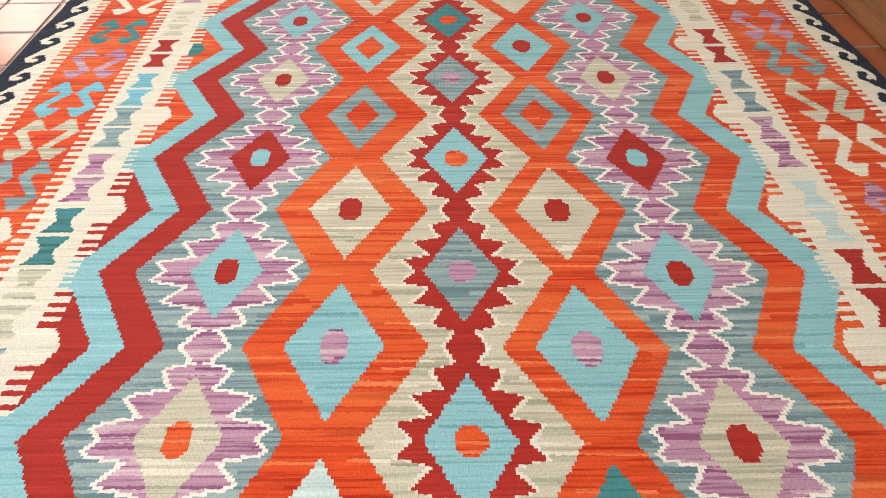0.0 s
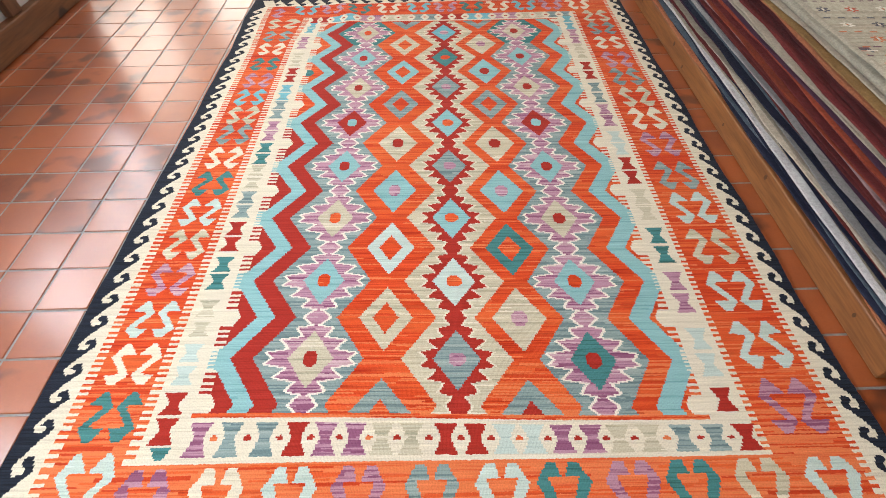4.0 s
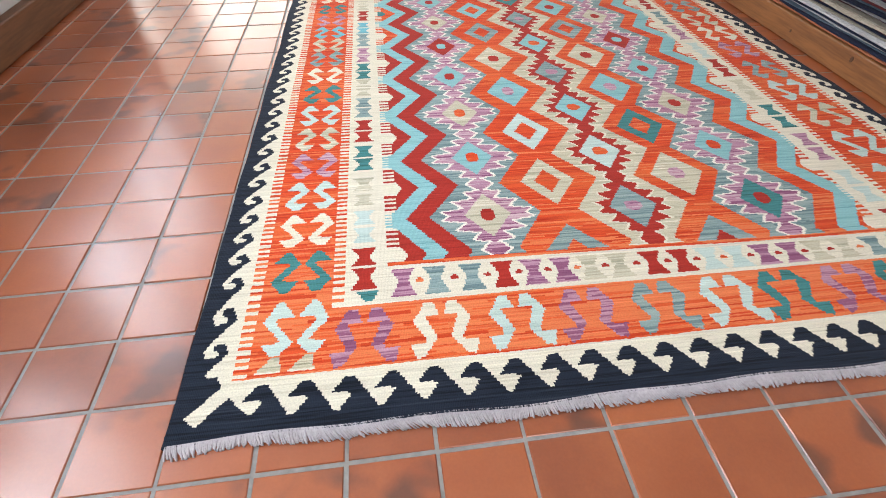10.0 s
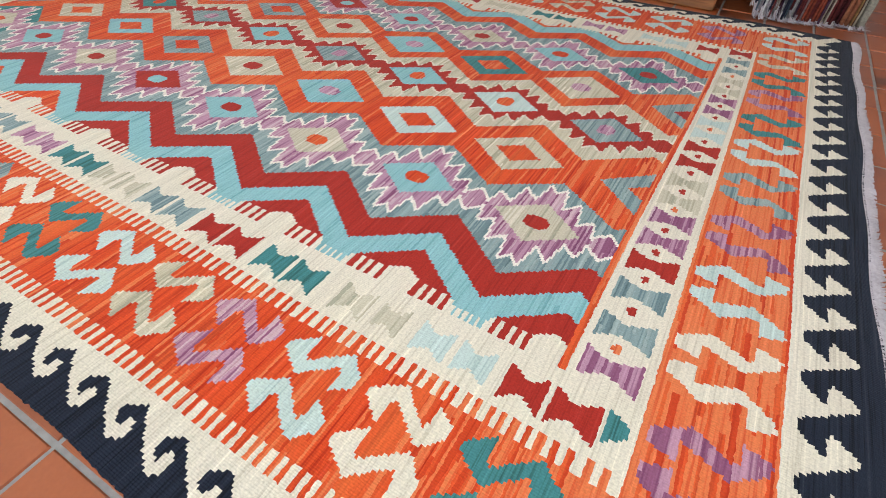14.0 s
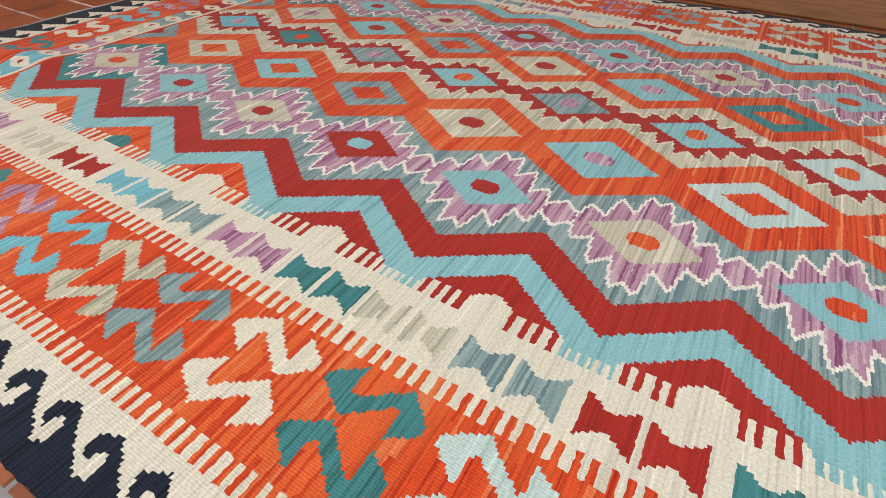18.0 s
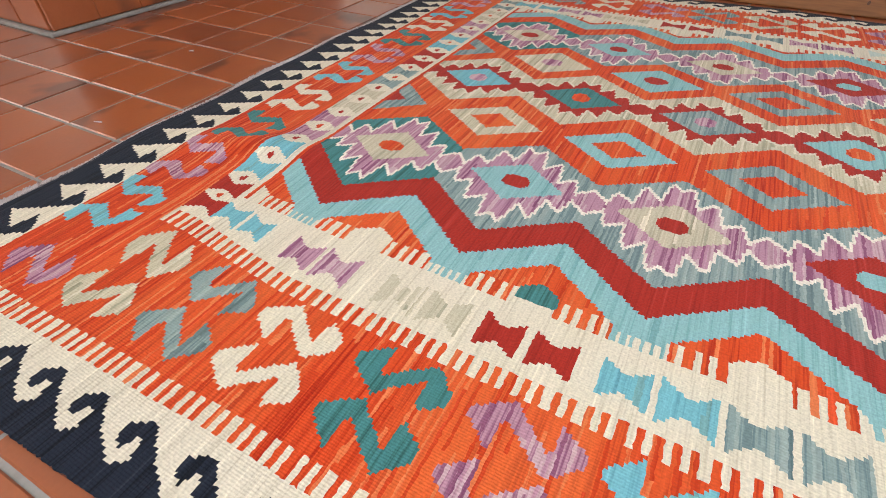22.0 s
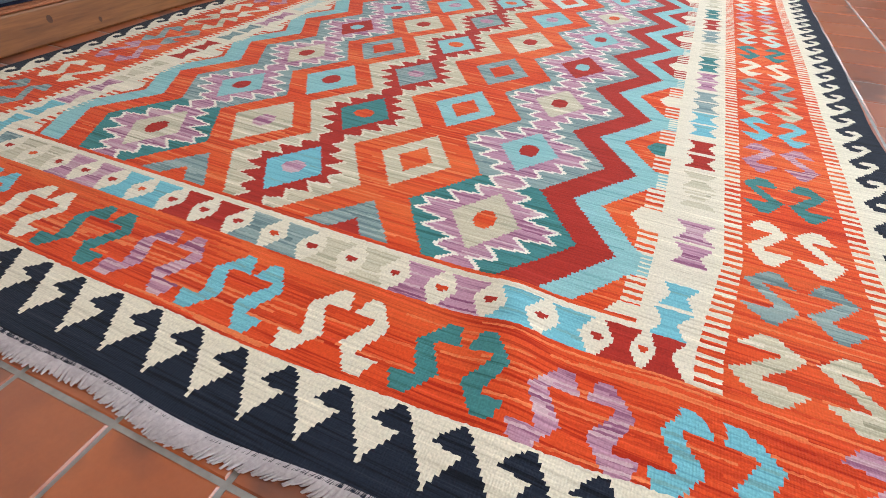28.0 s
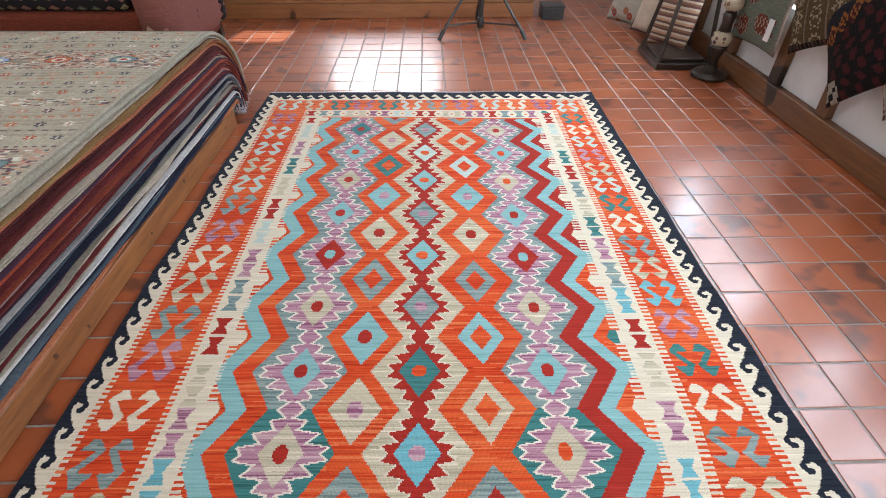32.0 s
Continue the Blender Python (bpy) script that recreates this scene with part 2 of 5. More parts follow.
def thing(name, label="", category="", group="", kind="", at=(0, 0, 0)):
    e = new(name)
    e.location = at
    e.empty_display_size = 0.1
    return tagged(e, label, category, group, kind)


def part(name, bm, mats, parent, label="", smooth=False):
    ob = new(name, mesh_of(name, bm, mats))
    if smooth:
        ob.data.polygons.foreach_set("use_smooth", [True] * len(ob.data.polygons))
    if parent is not None:
        ob.parent = parent
    return tagged(ob, label)


def box(bm, x0, x1, y0, y1, z0, z1, bevel=0.0, mat=0):
    vs = [bm.verts.new((x, y, z)) for x in (x0, x1) for y in (y0, y1) for z in (z0, z1)]
    fs = []
    for q in ((0, 1, 3, 2), (4, 6, 7, 5), (0, 4, 5, 1), (2, 3, 7, 6), (0, 2, 6, 4), (1, 5, 7, 3)):
        f = bm.faces.new([vs[i] for i in q])
        f.material_index = mat
        fs.append(f)
    if bevel:
        es = list({e for f in fs for e in f.edges})
        bmesh.ops.bevel(bm, geom=es, offset=bevel, segments=2, profile=0.5, affect="EDGES")
    return bm


def boxed(*a, **k):
    return box(bmesh.new(), *a, **k)


def lathe(bm, profile, segments=28, centre=(0, 0)):
    rings = []
    for r, z in profile:
        rings.append([bm.verts.new((centre[0] + r * math.cos(2 * math.pi * i / segments), centre[1] + r * math.sin(2 * math.pi * i / segments), z)) for i in range(segments)])
    for a, b in zip(rings, rings[1:]):
        for i in range(segments):
            j = (i + 1) % segments
            bm.faces.new((a[i], a[j], b[j], b[i]))
    bm.faces.new(list(reversed(rings[0])))
    bm.faces.new(rings[-1])
    return bm


def tube(bm, a, b, r0, r1=None, seg=10):
    a, b = Vector(a), Vector(b)
    r1 = r0 if r1 is None else r1
    q = (b - a).to_track_quat("Z", "Y")
    ring = [[bm.verts.new(p + q @ Vector((r * math.cos(2 * math.pi * i / seg), r * math.sin(2 * math.pi * i / seg), 0))) for i in range(seg)] for p, r in ((a, r0), (b, r1))]
    for i in range(seg):
        j = (i + 1) % seg
        bm.faces.new((ring[0][i], ring[0][j], ring[1][j], ring[1][i]))
    bm.faces.new(list(reversed(ring[0])))
    bm.faces.new(ring[1])
    return bm


# ---------------------------------------------------------------- the room
room_floor = tagged(new("floor", mesh_of("floor", boxed(-3.5, 4.2, -5.2, 5.2, -0.12, -0.0030), GROUT)), "grey mortar bed under the terracotta floor tiles", "floor", kind="structure")

W_IN, S_IN, N_IN, E_IN, ROOF = -2.17, -4.9, 4.9, 3.9, 3.0


def holed_wall(name, axis, at, thick, lo, hi, top, holes, mat, label):
    """A wall across an axis with window openings right through it, built of piers, sills and lintels."""
    bm = bmesh.new()
    def slab(a0, a1, z0, z1):
        if a1 - a0 > 1e-4 and z1 - z0 > 1e-4:
            c0, c1 = sorted((at, at + thick))
            if axis == "x":
                box(bm, c0, c1, a0, a1, z0, z1)
            else:
                box(bm, a0, a1, c0, c1, z0, z1)
    edge = lo
    for a0, a1, *levels in holes:
        slab(edge, a0, 0, top)
        levels = [0, *levels, top]
        for z0, z1 in zip(levels[::2], levels[1::2]):
            slab(a0, a1, z0, z1)
        edge = a1
    slab(edge, hi, 0, top)
    return tagged(new(name, mesh_of(name, bm, mat)), label, "wall", kind="structure")


wall_west = holed_wall("wall_west", "x", W_IN, -0.2, -4.9, 1.42, ROOF, [(-2.4, -0.8, 0.52, 2.08), (-0.35, 1.25, 0.52, 2.08)], PLASTER, "white plastered timber-frame wall")
holed_wall("wall_west_recess", "x", -3.3, -0.2, 1.42, 4.9, ROOF, [(2.65, 4.35, 0.95, 2.25)], PLASTER, "white plastered wall of the recess with a window")
holed_wall("wall_recess_return", "y", 1.32, 0.1, -3.3, W_IN - 0.2, ROOF, [], PLASTER, "white plastered return of the recess")
holed_wall("wall_south", "y", S_IN, -0.2, -2.37, 4.1, ROOF, [(-0.05, 0.77, 0.98, 1.6), (0.77, 1.27, 0.98, 1.6, 2.28, 2.88), (1.27, 1.35, 0.98, 1.6)], PLASTER, "white plastered wall with two window openings, out of view")
# the second opening here is unseen, made for the lamp above the pile
holed_wall("wall_north", "y", N_IN, 0.2, -3.5, 4.1, ROOF, [(-3.15, -1.25, 0.95, 2.25), (1.0, 2.9, 1.05, 2.35)], PLASTER, "white plastered wall with two window openings, out of view")
# the long east opening is unseen and only holds the fill lamp
holed_wall("wall_east", "x", E_IN, 0.2, -4.9, 4.9, ROOF, [(-1.1, 1.5, 1.1, 2.1)], PLASTER, "white plastered wall with a long added opening for fill light")
tagged(new("ceiling", mesh_of("ceiling", boxed(-3.5, 4.1, -5.1, 5.1, ROOF, ROOF + 0.15), CEILING)), "plain off-white ceiling", "ceiling", kind="structure")


def window_frame(name, axis, at, a0, a1, z0, z1):
    root = thing(name, "dark-stained wooden window frame in the wall, out of view", "window", kind="structure")
    def bar(n, p0, p1, q0, q1):
        part(n, boxed(at - 0.03, at + 0.03, p0, p1, q0, q1) if axis == "x" else boxed(p0, p1, at - 0.03, at + 0.03, q0, q1), OAK_UP, root)
    for e in (a0, a1 - 0.05, (a0 + a1) / 2 - 0.025):
        bar("stile", e, e + 0.05, z0, z1)
    for e in (z0, z1 - 0.05):
        bar("rail", a0 + 0.05, (a0 + a1) / 2 - 0.025, e, e + 0.05)
        bar("rail", (a0 + a1) / 2 + 0.025, a1 - 0.05, e, e + 0.05)


window_frame("window_1", "x", W_IN - 0.09, -2.4, -0.8, 0.52, 2.08)
window_frame("window_2", "x", W_IN - 0.09, -0.35, 1.25, 0.52, 2.08)
window_frame("window_3", "y", S_IN - 0.09, -0.05, 1.35, 0.98, 1.6)
window_frame("window_4", "y", N_IN + 0.09, -3.15, -1.25, 0.95, 2.25)
# frame of the added east opening
window_frame("window_5", "x", E_IN + 0.09, -1.1, 1.5, 1.1, 2.1)
# frame of the added north-east opening
window_frame("window_7", "y", N_IN + 0.09, 1.0, 2.9, 1.05, 2.35)
window_frame("window_6", "x", -3.39, 2.65, 4.35, 0.95, 2.25)

# timber frame along the west wall: a sill beam on the floor and studs on it
frame_w = thing("timber_frame", "dark-stained oak sill beam and studs on the white wall", "timber frame", kind="structure")
part("sill_beam", boxed(W_IN + 0.002, -2.115, -3.25, 1.37, 0, 0.135, 0.008), OAK, frame_w)
for y, lean in ((-2.6, 0), (-2.05, 0), (-1.49, -0.05), (-1.01, -0.12), (-0.47, 0.0), (0.03, 0.10), (0.80, -0.05), (1.22, -0.04)):
    bm = boxed(W_IN + 0.002, -2.125, y - 0.045, y + 0.045, 0.137, 2.45, 0.005)
    for v in bm.verts:
        v.co.y += lean * (v.co.z - 0.137)
    part("stud", bm, OAK_UP, frame_w)
part("head_beam", boxed(W_IN + 0.002, -2.118, -3.25, 1.37, 2.10, 2.24, 0.006), OAK, frame_w)

# the west wall stands a little askew to the rug
WEST_TURN = Matrix.Translation((-2.115, -1.3, 0)) @ Matrix.Rotation(0.018, 4, "Z") @ Matrix.Translation((2.115, 1.3, 0))
for ob in (wall_west, frame_w):
    ob.matrix_world = WEST_TURN @ ob.matrix_world

# wooden step before the southern alcove
RED_WOOD = timber("reddish_stained_wood", (0.29, 0.115, 0.042), (0.16, 0.055, 0.02), 0, 6, 0.4)
step_s = thing("wooden_step", "reddish-brown stained wooden step beam on the tiled floor", "step", kind="structure")
part("riser", boxed(-0.95, 3.6, -3.40, -3.345, 0, 0.125, 0.006), RED_WOOD, step_s)
part("tread", boxed(-0.95, 3.6, -4.3, -3.36, 0.127, 0.15, 0.004), PINE_X, step_s)
step_s.matrix_world = Matrix.Translation((0.4, -3.40, 0)) @ Matrix.Rotation(0.03, 4, "Z") @ Matrix.Translation((-0.4, 3.345, 0))


# ---------------------------------------------------------------- the flat-woven rug
A_W, A_E, B_S, B_N = -1.076, 1.043, -1.643, 1.296
DA, DB = 0.0046, 0.0041
NA, NB = round((A_E - A_W) / DA), round((B_N - B_S) / DB)
aa, bb = A_W + (np.arange(NA) + 0.5) * DA, B_S + (np.arange(NB) + 0.5) * DB
A, B = np.meshgrid(aa, bb)
COL = np.full(A.shape, NAVY, np.int32)
PID = np.zeros(A.shape, np.int32)
PARTS = ["edge_band"]


def woven(name):
    PARTS.append(name)
    return len(PARTS) - 1


def fill(mask, colour, pid=None):
    COL[mask] = colour
    if pid is not None:
        PID[mask] = pid


def tri(x):
    """1 at whole numbers, 0 half-way between them."""
    return 1 - 2 * np.abs(x - np.round(x))


def polygon(points):
    xs, ys = [p[0] for p in points], [p[1] for p in points]
    inside = np.zeros(A.shape, bool)
    i0, i1 = np.searchsorted(bb, [min(ys) - DB, max(ys) + DB])
    j0, j1 = np.searchsorted(aa, [min(xs) - DA, max(xs) + DA])
    a, b = A[i0:i1, j0:j1], B[i0:i1, j0:j1]
    acc = np.zeros(a.shape, bool)
    for (x0, y0), (x1, y1) in zip(points, points[1:] + points[:1]):
        if y0 == y1:
            continue
        acc ^= ((y0 > b) != (y1 > b)) & (a < (x1 - x0) * (b - y0) / (y1 - y0) + x0)
    inside[i0:i1, j0:j1] = acc
    return inside


def lozenge(a, b, wa, wb):
    return np.abs(A - a) / wa + np.abs(B - b) / wb < 1


def stepped(a, b, wa, wb):
    return (np.abs(A - a) < wa) & (np.abs(B - b) < wb) & (np.abs(A - a) / wa + np.abs(B - b) / wb < 1.45)


# bands, from the edge inwards
CR_W, CR_E, CR_S, CR_N = -0.964, 0.956, -1.525, 1.180     # cream band / orange border
OR_W, OR_E, OR_S, OR_N = -0.777, 0.750, -1.373, 1.032     # orange border / cream guard
GU_W, GU_E, GU_S, GU_N = -0.660, 0.645, -1.272, 0.940     # cream guard / field
fill((A > CR_W - 0.102) & (A < CR_E + 0.102) & (B > CR_S - 0.088) & (B < CR_N + 0.088), CREAM)

# running hooks along the sides: distance out from the cream edge, and along the side
SIDE_HOOK = [(0.031, 0), (0.045, 0.026), (0.062, 0.024), (0.069, 0.010), (0.053, 0.005), (0.054, -0.005), (0.061, -0.008), (0.076, -0.010), (0.086, 0.009), (0.115, 0.009), (0.115, -0.077), (0.086, -0.075), (0.083, -0.068), (0.065, -0.039), (0.047, -0.017)]
for side, edge, deep in ((-1, CR_W, 1.0), (1, CR_E, 0.85)):
    for k in range(-21, 17):
        b0 = 0.070 + 0.082 * k if side > 0 else float(np.interp(k, (-21, -4, -1, 4, 8, 12, 14, 16), (-1.617, -0.264, -0.045, 0.345, 0.689, 1.016, 1.186, 1.35)))
        fill(polygon([(edge + side * r * deep, b0 + d) for r, d in SIDE_HOOK]) & (B > CR_S - 0.030) & (B < CR_N + 0.025), NAVY)
    fill((A - edge) * side >= 0.087 * deep, NAVY)
# barbed triangles along the ends
END_HOOK = [(0.010, 0.016), (0.031, 0.041), (0.036, 0.048), (-0.006, 0.051), (0.020, 0.086), (0.020, 0.100), (-0.056, 0.100), (-0.056, 0.086), (-0.017, 0.028), (-0.009, 0.016)]
NORTH_HOOK = [(0.005, 0.007), (0.026, 0.031), (0.027, 0.035), (-0.010, 0.039), (0.012, 0.080), (0.015, 0.100), (-0.058, 0.100), (-0.055, 0.080), (-0.030, 0.042), (-0.007, 0.007)]
for end, edge, shape in ((-1, CR_S, END_HOOK), (1, CR_N, NORTH_HOOK)):
    for k in range(26):
        a0 = -0.943 + 0.0738 * k if end > 0 else -0.917 + 0.0862 * k - 0.0004 * k * k
        if a0 < A_E - 0.10:
            fill(polygon([(a0 + end * u, edge + end * v) for u, v in shape]) & (A > A_W + 0.07) & (A < A_E - 0.06), NAVY)
    fill(((B - edge) * end > 0.087) & (A > A_W + 0.05) & (A < A_E - 0.04), NAVY)
# cream tongues in the corners
for ca_, cb_, sx, sy in ((CR_W, CR_S, -1, -1), (CR_E, CR_S, 1, -1), (CR_W, CR_N, -1, 1), (CR_E, CR_N, 1, 1)):
    u, v = (A - ca_) * sx, (B - cb_) * sy
    corner = (u > -0.03) & (v > -0.03) & (u < 0.13) & (v < 0.13)
    fill(corner & (u + v > 0.05), NAVY)
    if sx < 0 < sy:
        fill(corner & (np.abs(u - 0.38 * v) < 0.030) & (v < 0.090), CREAM)
    else:
        fill(corner & (np.abs(u - v) < 0.021) & (u + v < 0.155), CREAM)

# orange border with toothed long sides
main_band = woven("orange_border")
comb = 0.0182
teeth = ((B / comb) % 1.0) < 0.5
inner = np.where(teeth, 0.016, -0.012)
orange_zone = (A > CR_W - inner) & (A < CR_E + 0.6 * inner) & (B > CR_S) & (B < CR_N)
fill(orange_zone, ORANGE, main_band)
S_SHAPE = [(0.54, 1.0), (0.83, 1.0), (0.98, 0.76), (0.54, 0.755), (0.57, 0.69), (0.84, 0.34), (0.42, 0.02), (0.17, 0.0), (0.0, 0.265), (0.46, 0.265), (0.49, 0.33), (0.14, 0.67)]


SIDE_S = [(0.59, 1), (0.40, 1), (0, 0.66), (0.22, 0.54), (0.65, 0.26), (0.05, 0.24), (0.35, 0), (0.59, 0), (1, 0.24), (0.73, 0.44), (0.40, 0.66), (0.46, 0.71), (1, 0.72)]


def s_pair(a, b, colour, wide=0.148, high=0.140, swap=False, shape=S_SHAPE, halves=(True, False)):
    """An S and its mirror image side by side; swap: the other way round."""
    for left in halves:
        pts = []
        for x, y in shape:
            if swap:
                x = 1 - x
            x = x * 0.475 if left else 1 - x * 0.475
            pts.append((a + (x - 0.5) * wide, b + (y - 0.5) * high))
        fill(polygon(pts) & orange_zone, colour, woven("hook_motif"))


for a, c in zip((-0.718, -0.549, -0.381, -0.222, -0.053, 0.110, 0.253, 0.413, 0.551, 0.710, 0.875), (MAUVE, CREAM, PALE, MAUVE, SLATE, PALE, GREEN, MAUVE, GREEN, BEIGE, PALE)):
    s_pair(a, (CR_S + OR_S) / 2, c)
for a, c in zip((-0.760, -0.610, -0.458, -0.294, -0.122, 0.032, 0.183, 0.334, 0.486, 0.640, 0.795), (AQUA, MAUVE, GREEN, CREAM, AQUA, MAUVE, GREEN, CREAM, AQUA, MAUVE, CREAM)):
    s_pair(a, 1.124 if a < -0.5 else 1.108, c, high=0.126, swap=True)
west_list = (PALE, GREEN, CREAM, PALE, MAUVE, BEIGE, PALE, GREEN, CREAM, SLATE, BEIGE, AQUA, MAUVE, GREEN, CREAM, SLATE, BEIGE, MAUVE)
for i, c in enumerate(west_list):
    s_pair(-0.866, -0.085 + (0.1475 if i < 9 else 0.1455) * (i - 9) + {10: -0.012, 11: -0.020, 12: -0.018, 13: -0.010, 16: 0.014, 17: 0.014}.get(i, 0), c, 0.142, 0.128, i % 2 == 1, SIDE_S, (True, False) if i < 17 else (True,))
for a in (-0.912, -0.845):
    fill(polygon([(a - 0.030, CR_S + 0.008), (a + 0.026, CR_S + 0.008), (a + 0.020, CR_S + 0.046), (a + 0.004, CR_S + 0.046)]), BEIGE, woven("triangle_motif"))
east_list = ((-1.240, MAUVE), (-1.058, PALE), (-0.872, PALE), (-0.694, BEIGE), (-0.518, PALE), (-0.350, SLATE), (-0.165, MAUVE), (0.003, CREAM), (0.162, BEIGE), (0.325, SLATE), (0.484, MAUVE), (0.660, CREAM), (0.818, SLATE), (0.962, BEIGE))
for i, (b, c) in enumerate(east_list):
    s_pair(0.862, b, c, 0.150, 0.150 if i < 11 else 0.136, i % 2 == 1, SIDE_S)

# cream guard border with hourglasses
guard = woven("cream_guard_border")
teeth2 = ((B / comb + 0.3) % 1.0) < 0.5
inner2 = np.where(teeth2, 0.012, -0.012)
guard_zone = (A > OR_W - inner2) & (A < OR_E + 0.65 * inner2) & (B > OR_S) & (B < OR_N)
fill((A > OR_W - 0.012) & (A < OR_E + 0.012) & (B > OR_S - 0.006) & (B < OR_N + 0.006) & ~guard_zone & ((A < OR_W + 0.012) | (A > OR_E - 0.012)), ORANGE)
fill(guard_zone, CREAM, guard)
fill(guard_zone & (np.abs(B - OR_N + 0.006) < 0.0022), ORANGE)


def hourglass(a, b, wa, wb, colour, along):
    """Two tapering halves; along: the axis of its waist."""
    u, v = (np.abs(A - a) / wa, np.abs(B - b) / wb) if along == "b" else (np.abs(B - b) / wb, np.abs(A - a) / wa)
    fill((v < 1) & (u < 0.42 + 0.58 * v ** 1.2), colour, woven("hourglass_motif"))


south_list = (MAUVE, SLATE, SLATE, RED, MAUVE, MAUVE, BEIGE, BEIGE, RED, RED, PALE, PALE, MAUVE, MAUVE, BEIGE, BEIGE, SLATE, SLATE, RED)
south_at = (-0.627, -0.550, -0.464, -0.387, -0.315, -0.242, -0.175, -0.103, -0.018, 0.055, 0.127, 0.196, 0.267, 0.339, 0.405, 0.481, 0.561, 0.641, 0.716)
for i, c in enumerate(south_list):
    hourglass(south_at[i], (OR_S + GU_S) / 2, 0.030, 0.038, c, "b")
    if i < len(south_list) - 1:
        fill(stepped((south_at[i] + south_at[i + 1]) / 2, (OR_S + GU_S) / 2, 0.0090, 0.0055), RED if i % 5 else ORANGE, woven("dot_motif"))
fill(polygon([(-0.738, -1.338), (-0.682, -1.338), (-0.700, -1.364), (-0.716, -1.364)]), GREEN, woven("triangle_motif"))
north_list = (RED, RED, AQUA, AQUA, MAUVE, MAUVE, BEIGE, BEIGE, SLATE, SLATE, RED, RED, AQUA, AQUA, MAUVE, MAUVE, BEIGE, BEIGE, SLATE, SLATE)
for i, c in enumerate(north_list):
    hourglass(-0.722 + 0.0749 * i, (OR_N + GU_N) / 2, 0.031, 0.034, c, "b")
    if i < len(north_list) - 1:
        fill(stepped(-0.722 + 0.0749 * (i + 0.5), (OR_N + GU_N) / 2, 0.0090, 0.0055), RED if i % 4 else ORANGE, woven("dot_motif"))
mid_w, mid_e = -0.718, 0.697
for b, c in ((-1.270, RED), (-1.120, PALE), (-0.970, BEIGE), (-0.798, GREEN), (-0.642, RED), (-0.490, SLATE), (-0.345, BEIGE), (-0.209, GREEN), (-0.066, MAUVE), (0.084, SLATE), (0.221, AQUA), (0.376, RED), (0.526, BEIGE), (0.705, MAUVE), (0.888, AQUA)):
    for k in (-1, 1):
        hourglass(mid_w, b + k * 0.0345, 0.031, 0.030, c, "b")
hourglass(mid_e, -1.220, 0.029, 0.034, RED, "b")
for b, c in ((-1.080, PALE), (-0.875, MAUVE), (-0.685, GREEN), (-0.498, BEIGE), (-0.318, RED), (-0.155, PALE), (0.033, MAUVE), (0.200, SLATE), (0.384, RED), (0.575, BEIGE), (0.728, MAUVE), (0.885, AQUA)):
    for k in (-1, 1):
        hourglass(mid_e, b + k * 0.040, 0.029, 0.035, c, "b")

# the field
PITCH, ROW1 = 0.2719, -1.1045
K = (B - ROW1) / PITCH + 1
FIELD = (A > GU_W) & (A < GU_E) & (B > GU_S) & (B < GU_N)
ground = woven("orange_field")
fill(FIELD, ORANGE, ground)
C1, C2, C3, C4, C5 = -0.386, -0.186, 0.017, 0.203, 0.388
T = tri(K)

# zigzag bands and toothed triangles at both sides of the field
OUTER = {C1: 0.0615 + 0.0965 * T, C5: 0.068 + 0.084 * T}
INNER = 0.057 + 0.089 * T
for side, c, edge, band, blue_in in ((-1, C1, GU_W, RED, 0.115), (1, C5, GU_E, ORANGE, 0.123)):
    out = (A - c) * side
    z = OUTER[c]
    limit = (edge - c) * side
    fill(FIELD & (out > z) & (out <= z + 0.062), band, woven("zigzag_band"))
    blue = woven("blue_zigzag_band")
    off = np.abs(K - np.round(K)) * PITCH
    near = (off < 0.033) & (out > z)
    fill(FIELD & (((out > z + 0.062) & (out <= z + blue_in)) | ((out > z + 0.062) & near)), SKYBLUE, blue)
    wedge = FIELD & (out > z + blue_in) & ~near
    for k in range(0, 9):
        fill(wedge & (np.floor(K) == k), RED if side < 0 and k < 5 else ORANGE, woven("toothed_triangle"))
    mid_off = np.abs(K - np.floor(K) - 0.5) * PITCH
    t3 = ((B / 0.0182) % 1.0) < 0.5
    fill(wedge & (out > limit - 0.030) & t3 & (mid_off > 0.024), CREAM, guard)
    blob = (limit - out < 0.048 - 0.55 * np.maximum(0, mid_off - 0.004)) & (mid_off < 0.030)
    fill(FIELD & (out > z + 0.10) & blob, CREAM, guard)
    if side < 0:
        fill(FIELD & (out > z + 0.10) & blob & (np.floor(K) == 6) & (limit - out > 0.012), GREEN)
    fill(FIELD & near & (out > limit - 0.016) & (((B / 0.012) % 1.0) < 0.45), CREAM, guard)


def saw(x):
    """A slanting tooth: climbs slowly, drops fast."""
    f = x % 1.0
    return np.where(f < 0.72, f / 0.72, (1 - f) / 0.28)


def grown(mask):
    """The mask widened by an outline of white yarn."""
    g = mask.copy()
    g[:, 1:] |= mask[:, :-1]
    g[:, :-1] |= mask[:, 1:]
    h = g.copy()
    g[:, 2:] |= mask[:, :-2]
    g[:, :-2] |= mask[:, 2:]
    g[1:] |= h[:-1]
    g[:-1] |= h[1:]
    return g


def centre_mark(a, b, inner):
    fill(stepped(a, b, 0.020, 0.025), inner)


